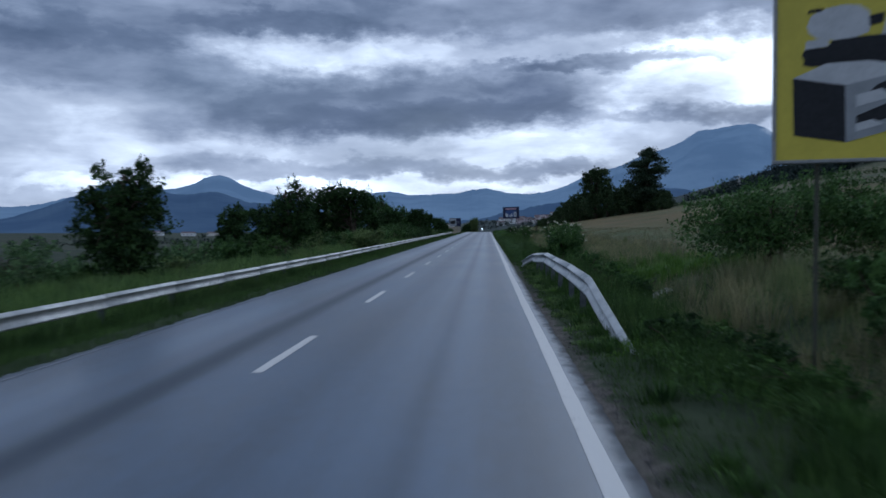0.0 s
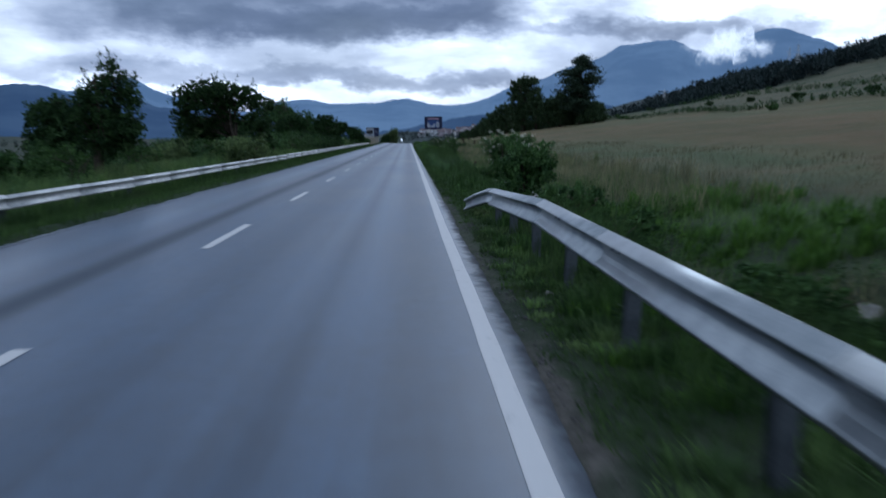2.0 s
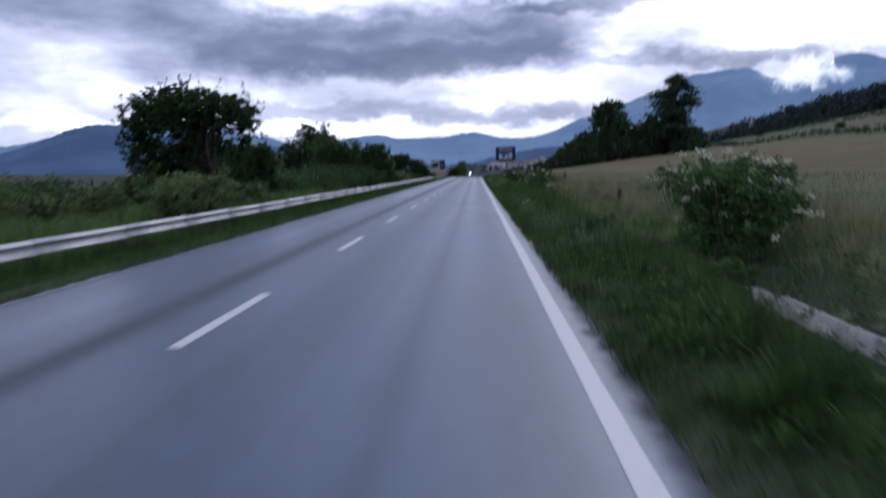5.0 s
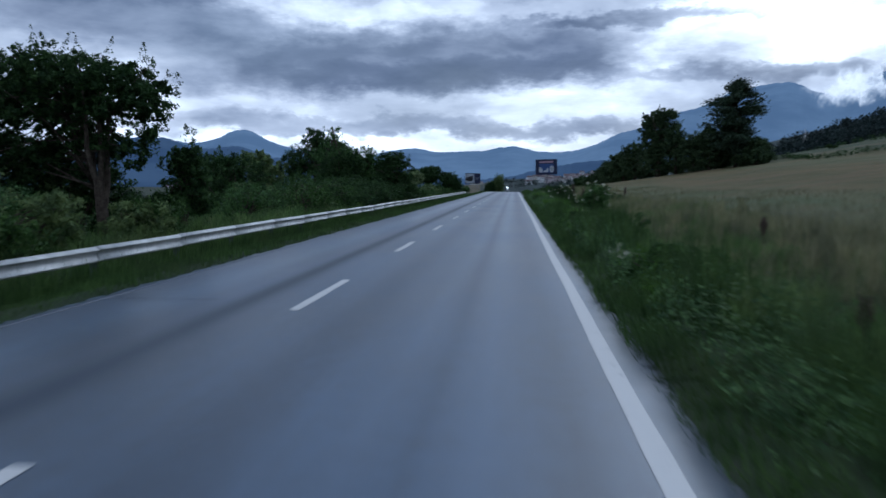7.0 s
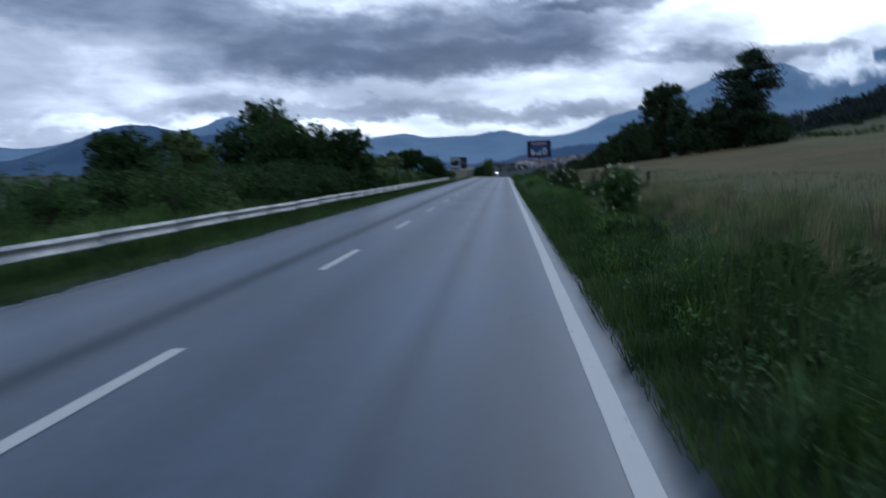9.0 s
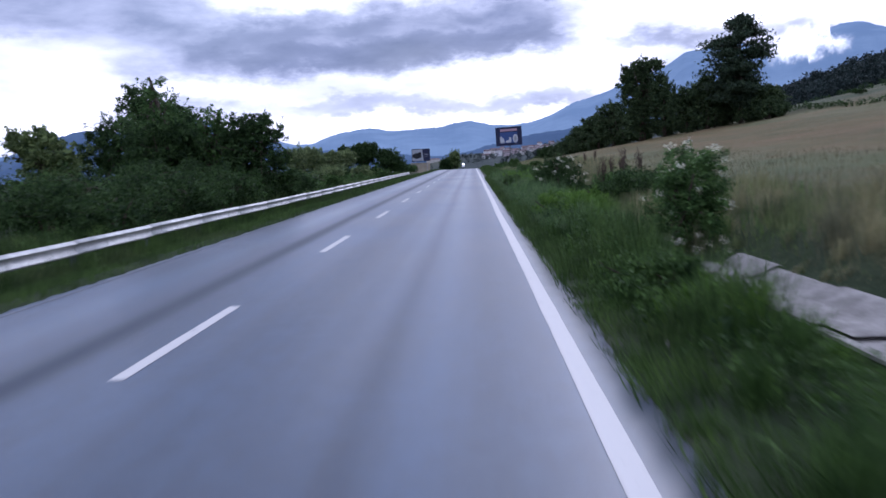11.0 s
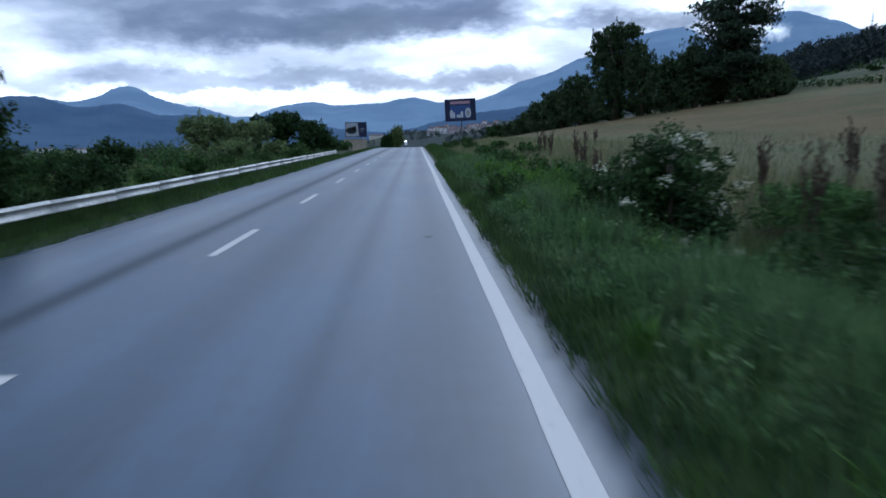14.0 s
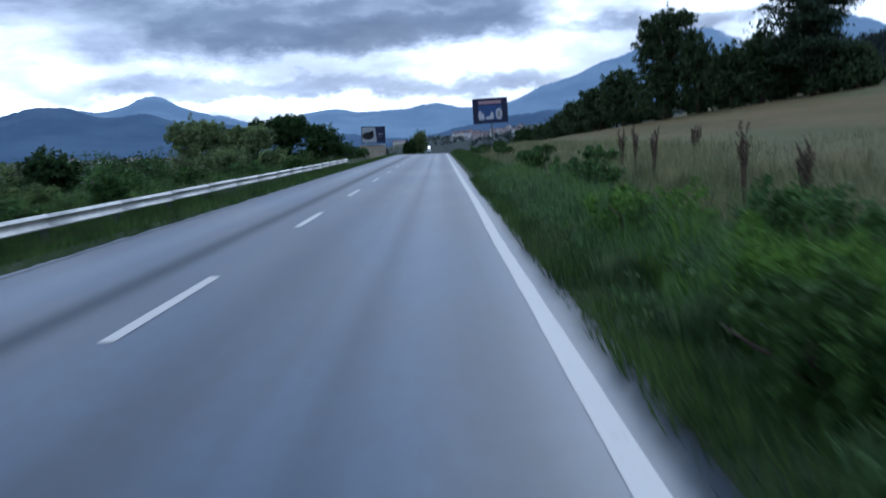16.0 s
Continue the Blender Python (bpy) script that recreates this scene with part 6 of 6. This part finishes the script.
blades("verge_grass", x[~near], y[~near], 0.8 * h[~near], 0.007, M_SOFT, "soft green grass between the asphalt and the channel", 15)
x, y = scatter(2.0, 12.0, 148, 300, 26, rng, 0.3, 4.0, 37)
blades("dry_grass", x, y, 0.30 + 0.45 * rng.random(len(x)), 0.012, M_STRAW, "pale dry grass along the far verge", 12, 0.45)
x, y = scatter(0.62, 2.4, 150, 300, 90, rng, 0.3, 2.0, 31)
h = (0.14 + 0.5 * soft(0.65, 1.8, x)) * (0.6 + 0.6 * rng.random(len(x)))
blades("verge_grass", x, y, h, 0.016, M_GRASS, "green grass along the far verge", 3)
x, y = scatter(1.9, 8.0, -6, 150, 105, rng, 0.4, 2.6, 35)
keep = np.where(y < 14, x > 3.3, np.where(y < 30, (x > 2.5) & ~((x > 3.6) & (y > 22)), np.where(y < 60, x > 5.0, x > 1.9)))
x, y = x[keep], y[keep]
h = (0.45 + 0.35 * soft(3, 6, x)) * (0.5 + 0.8 * wave_noise(x, y, 2.4, 36)) * (0.6 + 0.6 * rng.random(len(x)))
blades("dry_grass", x, y, h, 0.006, M_STRAW, "tall pale dry grass at the field edge", 4, 0.45)
x, y = scatter(3.2, 8.0, -6, 150, 70, rng, 0.4, 2.6, 38)
h = 0.42 * (0.5 + 0.8 * wave_noise(x, y, 2.4, 39)) * (0.6 + 0.6 * rng.random(len(x)))
blades("meadow_grass", x, y, h, 0.008, M_MEADOW, "green meadow grass among the dry stalks", 5)
x, y = scatter(7.5, 15.0, 4, 150, 26, rng, 0.55, 4.0, 48)
blades("field_grass", x, y, 0.10 + 0.22 * rng.random(len(x)), 0.006, M_STUBBLE, "thin dry grass over the lower field", 17, 0.6)
x, y = scatter(-9.25, -6.62, -4, 130, 200, rng, 0.2, 2.0, 41)
h = 0.10 + 0.16 * wave_noise(x, y, 1.5, 42) * (0.5 + rng.random(len(x))) + 0.46 * soft(-8.4, -9.1, x) * (0.4 + 0.9 * rng.random(len(x)))
blades("bank_grass", x, y, h, 0.007, M_GRASS, "short green grass on the bank before the guard rail", 7)
x, y = scatter(-9.25, -6.62, 130, 290, 80, rng, 0.2, 2.0, 41)
blades("bank_grass", x, y, 0.14 + 0.2 * rng.random(len(x)), 0.014, M_GRASS, "short green grass on the far bank", 8)
x, y = scatter(-9.42, -8.92, -4, 190, 200, rng)
blades("rail_grass", x, y, 0.36 + 0.26 * rng.random(len(x)), 0.011, M_GRASS, "uncut grass standing under the guard rail", 13, 0.25)
x, y = scatter(-17, -9.4, 5, 150, 95, rng, 0.3, 2.4, 43)
h = (0.35 + 0.55 * wave_noise(x, y, 3.0, 44)) * (0.6 + 0.6 * rng.random(len(x)))
far = y > 98
blades("tall_grass", x[far], y[far], 0.8 * h[far], 0.010, M_GRASS, "dark uncut grass below the guard rail", 14, 0.4)
x, y, h = x[~far], y[~far], h[~far]
blades("tall_grass", x, y, h, 0.009, M_MEADOW, "tall uncut grass below the guard rail", 9, 0.4)
x, y = scatter(-40, -12, 5, 260, 6, rng, 0.35, 6.0, 45)
blades("meadow", x, y, 0.4 + 0.4 * rng.random(len(x)), 0.022, M_GRASS, "rough grass of the low meadow", 10, 0.5)


def gravel(name, x0, x1, y0, y1, count, seed):
    """Loose chippings on the dusty strip: small uneven six-cornered stones."""
    r = np.random.default_rng(seed)
    px, py = x0 + (x1 - x0) * r.random(count) ** 1.4, y0 + (y1 - y0) * r.random(count)
    keep = wave_noise(px, py, 1.4, seed) > 0.30 + 0.3 * r.random(count)
    px, py = px[keep], py[keep]
    k = len(px)
    size = 0.006 + 0.016 * r.random(k) ** 3
    six = np.array([(1, 0, 0), (0, 1, 0), (-1, 0, 0), (0, -1, 0), (0, 0, 0.7), (0, 0, -0.7)])
    verts = np.stack([px, py, land(px, py) + 0.3 * size], 1)[:, None, :] + six[None] * size[:, None, None] * (0.6 + 0.8 * r.random((k, 6, 1)))
    tri = np.array([(0, 1, 4), (1, 2, 4), (2, 3, 4), (3, 0, 4), (1, 0, 5), (2, 1, 5), (3, 2, 5), (0, 3, 5)])
    loops = (np.arange(k)[:, None, None] * 6 + tri[None]).ravel()
    return tagged(new(name, quick_mesh(name, verts.reshape(-1, 3), loops, np.full(8 * k, 3), M_CHIP)), "loose grey chippings along the dusty road edge", "gravel", kind="stuff")


gravel("gravel", 0.34, 0.66, -5, 40, 5000, 90)


def weed_leaves(name, x0, x1, y0, y1, count, tall, leaf, material, label, seed):
    """Leafy weeds as one object: clumps of small leaves over the ground."""
    r = np.random.default_rng(seed)
    cx, cy = x0 + (x1 - x0) * r.random(count), y0 + (y1 - y0) * r.random(count)
    hh = tall * (0.45 + 0.8 * r.random(count)) * (0.5 + wave_noise(cx, cy, 3.0, seed)) * cropped(cx, cy)
    k = 70
    rad = np.repeat(0.16 + 0.22 * r.random(count), k)
    a, q = r.random(count * k) * math.tau, np.sqrt(r.random(count * k))
    px, py = np.repeat(cx, k) + rad * q * np.cos(a), np.repeat(cy, k) + rad * q * np.sin(a)
    pz = land(px, py) + np.repeat(hh, k) * (1 - 0.55 * q * q) * r.random(count * k) ** 0.7
    ob = new(name, leaves_mesh(name, np.stack([px, py, pz], 1), leaf * (0.5 + r.random(count * k)), material, r))
    return tagged(ob, label, "weeds", kind="stuff")


weed_leaves("verge_weeds", 0.75, 2.6, 30, 50, 190, 0.45, 0.042, M_WEED, "low leafy green weeds along the verge", 55)
weed_leaves("verge_weeds", 0.75, 3.0, 50, 78, 270, 0.60, 0.042, M_SOFT, "soft green weeds along the verge", 58)
weed_leaves("verge_weeds", 0.75, 3.0, 78, 98, 210, 0.62, 0.042, M_WEED, "leafy dark green weeds along the verge", 51)
weed_leaves("verge_weeds", 0.75, 3.2, 97, 150, 560, 0.60, 0.042, M_SOFT, "soft pale green weeds along the verge", 57)
weed_leaves("verge_weeds", 1.3, 4.8, -4, 32, 380, 0.50, 0.042, M_WEED, "low leafy weeds behind the guard rail", 52)
weed_leaves("field_edge_weeds", 3.6, 7.5, -4, 150, 230, 0.55, 0.045, M_SOFT, "rank weeds at the field edge", 53)
weed_leaves("bank_weeds", -15.5, -9.5, 5, 98, 400, 0.7, 0.045, M_SOFT, "pale rank weeds behind the guard rail", 54)
weed_leaves("bank_weeds", -15.5, -9.5, 98, 190, 400, 0.8, 0.05, M_BUSH, "rank dark green weeds behind the guard rail", 59)


def tussocks(name, x0, x1, y0, y1, count, tall, material, label, seed, per=110, wide=0.007, girth=0.16):
    """Tufts of long grass as one object: blades arching out from many roots."""
    per, wide = round(0.7 * per), 1.2 * wide
    r = np.random.default_rng(seed)
    cx, cy = x0 + (x1 - x0) * r.random(count), y0 + (y1 - y0) * r.random(count)
    keep = wave_noise(cx, cy, 2.6, seed) > 0.30
    cx, cy = cx[keep], cy[keep]
    n = len(cx)
    hh = tall * (0.5 + 0.75 * r.random(n)) * (0.55 + 0.6 * soft(x0, x0 + 0.9, cx)) * cropped(cx, cy)
    k = n * per
    a, q = r.random(k) * math.tau, r.random(k) ** 0.6
    h = np.repeat(hh, per) * (0.55 + 0.5 * r.random(k))
    rad = girth * q
    out = np.stack([np.cos(a), np.sin(a), np.zeros(k)], 1)
    side = np.stack([-np.sin(a), np.cos(a), np.zeros(k)], 1) * (wide * (0.6 + 0.8 * r.random(k)))[:, None]
    bx, by = np.repeat(cx, per) + rad * np.cos(a), np.repeat(cy, per) + rad * np.sin(a)
    base = np.stack([bx, by, land(bx, by) - 0.03], 1)
    up = np.array([0, 0, 1.0])
    arch = (0.15 + 0.75 * q * r.random(k))[:, None]
    h = h[:, None]
    mid = base + up * h * 0.62 + out * h * arch * 0.35
    tip = base + up * h * (1.0 - 0.35 * arch) + out * h * arch
    verts = np.stack([base - side, base + side, mid + side * 0.8, mid - side * 0.8, tip], 1).reshape(-1, 3)
    i = np.arange(k)[:, None] * 5
    loops = np.concatenate([i + np.array([0, 1, 2, 3]), i + np.array([3, 2, 4])], 1).ravel()
    return tagged(new(name, quick_mesh(name, verts, loops, np.tile([4, 3], k), material)), label, "grass", kind="stuff")


tussocks("grass_tufts", 0.75, 3.2, 34, 50, 60, 0.70, M_WEED, "arching green grass tufts along the verge", 83)
tussocks("grass_tufts", 0.75, 3.2, 50, 78, 120, 0.78, M_SOFT, "arching soft green grass tufts along the verge", 84)
tussocks("grass_tufts", 0.75, 3.2, 78, 98, 90, 0.80, M_WEED, "arching dark green grass tufts along the verge", 61)
tussocks("grass_tufts", 0.80, 3.4, 97, 150, 250, 0.74, M_SOFT, "arching soft green grass tufts along the verge", 81)
tussocks("grass_tufts", 1.9, 4.6, 97, 112, 80, 0.62, M_MEADOW, "pale green grass tufts along the verge", 76, 110)
weed_leaves("field_edge_weeds", 2.9, 5.6, 30, 60, 190, 0.62, 0.045, M_WEED, "dark green weeds round the channel", 56)
tussocks("grass_tufts", 1.7, 4.2, 110, 150, 150, 0.70, M_MEADOW, "pale green grass tufts along the verge", 72, 100)
tussocks("grass_tufts", 1.3, 3.8, 60, 94, 190, 0.70, M_MEADOW, "pale green grass tufts along the verge", 70, 100)
tussocks("grass_tufts", 0.85, 2.2, 62, 150, 110, 0.70, M_BRIGHT, "fresh bright grass tufts along the verge", 62)
tussocks("grass_tufts", 0.55, 1.9, 9, 34, 260, 0.22, M_MEADOW, "short green grass tufts round the guard rail posts", 73, 60)
tussocks("edge_tufts", 0.24, 0.66, 34, 150, 620, 0.17, M_GRASS, "short ragged tufts along the edge of the asphalt", 71, 45, 0.006)
tussocks("grass_tufts", 0.9, 3.2, 8, 32, 130, 0.34, M_BRIGHT, "fresh green grass tufts under the guard rail", 87, 80)
tussocks("edge_tufts", 0.42, 1.0, -5, 34, 300, 0.16, M_GRASS, "short ragged tufts on the dusty edge of the asphalt", 86, 45, 0.006)
tussocks("grass_tufts", 0.70, 3.6, -5, 36, 190, 0.42, M_WEED, "low green grass tufts round the guard rail", 63)
tussocks("pale_tufts", 2.3, 6.0, 92, 150, 300, 0.80, M_STRAW, "pale seeding grass tufts beside the verge", 69, 90, 0.005)
tussocks("pale_tufts", 5.2, 8.5, 36, 60, 50, 0.85, M_STRAW, "pale seeding grass tufts at the field edge", 74, 80, 0.005)
tussocks("pale_tufts", 3.4, 8.5, -5, 19.5, 170, 0.95, M_STRAW, "pale seeding grass tufts at the field edge", 75, 80, 0.005)
tussocks("pale_tufts", 2.5, 7.0, 56, 86, 260, 0.80, M_STRAW, "pale seeding grass tufts between verge and field", 88, 80, 0.005)
tussocks("pale_tufts", 3.6, 8.5, 60, 150, 250, 0.85, M_STRAW, "pale seeding grass tufts at the field edge", 64, 80, 0.005)
tussocks("bank_tufts", -14.5, -9.5, 8, 150, 420, 0.80, M_MEADOW, "green grass tufts below the guard rail", 65, 80, 0.009)
tussocks("grass_tufts", 1.0, 3.0, 116, 128, 60, 0.85, M_BRIGHT, "lush bright green grass tufts on the verge", 68, 150)
tussocks("grass_tufts", 1.0, 2.6, 99.6, 103.4, 30, 0.80, M_BRIGHT, "lush bright green grass tufts on the verge", 66, 160)
tussocks("weed_mounds", 1.0, 3.2, 115, 150, 120, 0.62, M_MEADOW, "pale green mounds of seeding grass along the verge", 80, 200, 0.006, 0.30)
tussocks("grass_tufts", 1.3, 5.0, 55, 76, 170, 0.58, M_MEADOW, "olive seeding grass at the field edge", 85, 100, 0.006)
tussocks("weed_mounds", 0.75, 2.6, 72, 98, 110, 0.62, M_WEED, "rounded soft mounds of feathery weeds along the verge", 77, 260, 0.006, 0.34)
tussocks("weed_mounds", 0.80, 2.8, 97, 150, 180, 0.64, M_SOFT, "rounded soft mounds of pale feathery weeds along the verge", 82, 260, 0.006, 0.36)
tussocks("weed_mounds", 0.9, 3.0, 0, 60, 130, 0.50, M_WEED, "rounded soft mounds of feathery weeds along the verge", 78, 240, 0.006, 0.32)
tussocks("grass_tufts", 4.2, 8.6, 23.5, 34, 230, 0.42, M_BRIGHT, "fresh green growth in a hollow of the field", 79, 90)
tussocks("grass_tufts", 0.9, 3.4, 120, 150, 60, 0.8, M_BRIGHT, "lush bright green grass tufts on the verge", 67, 130)
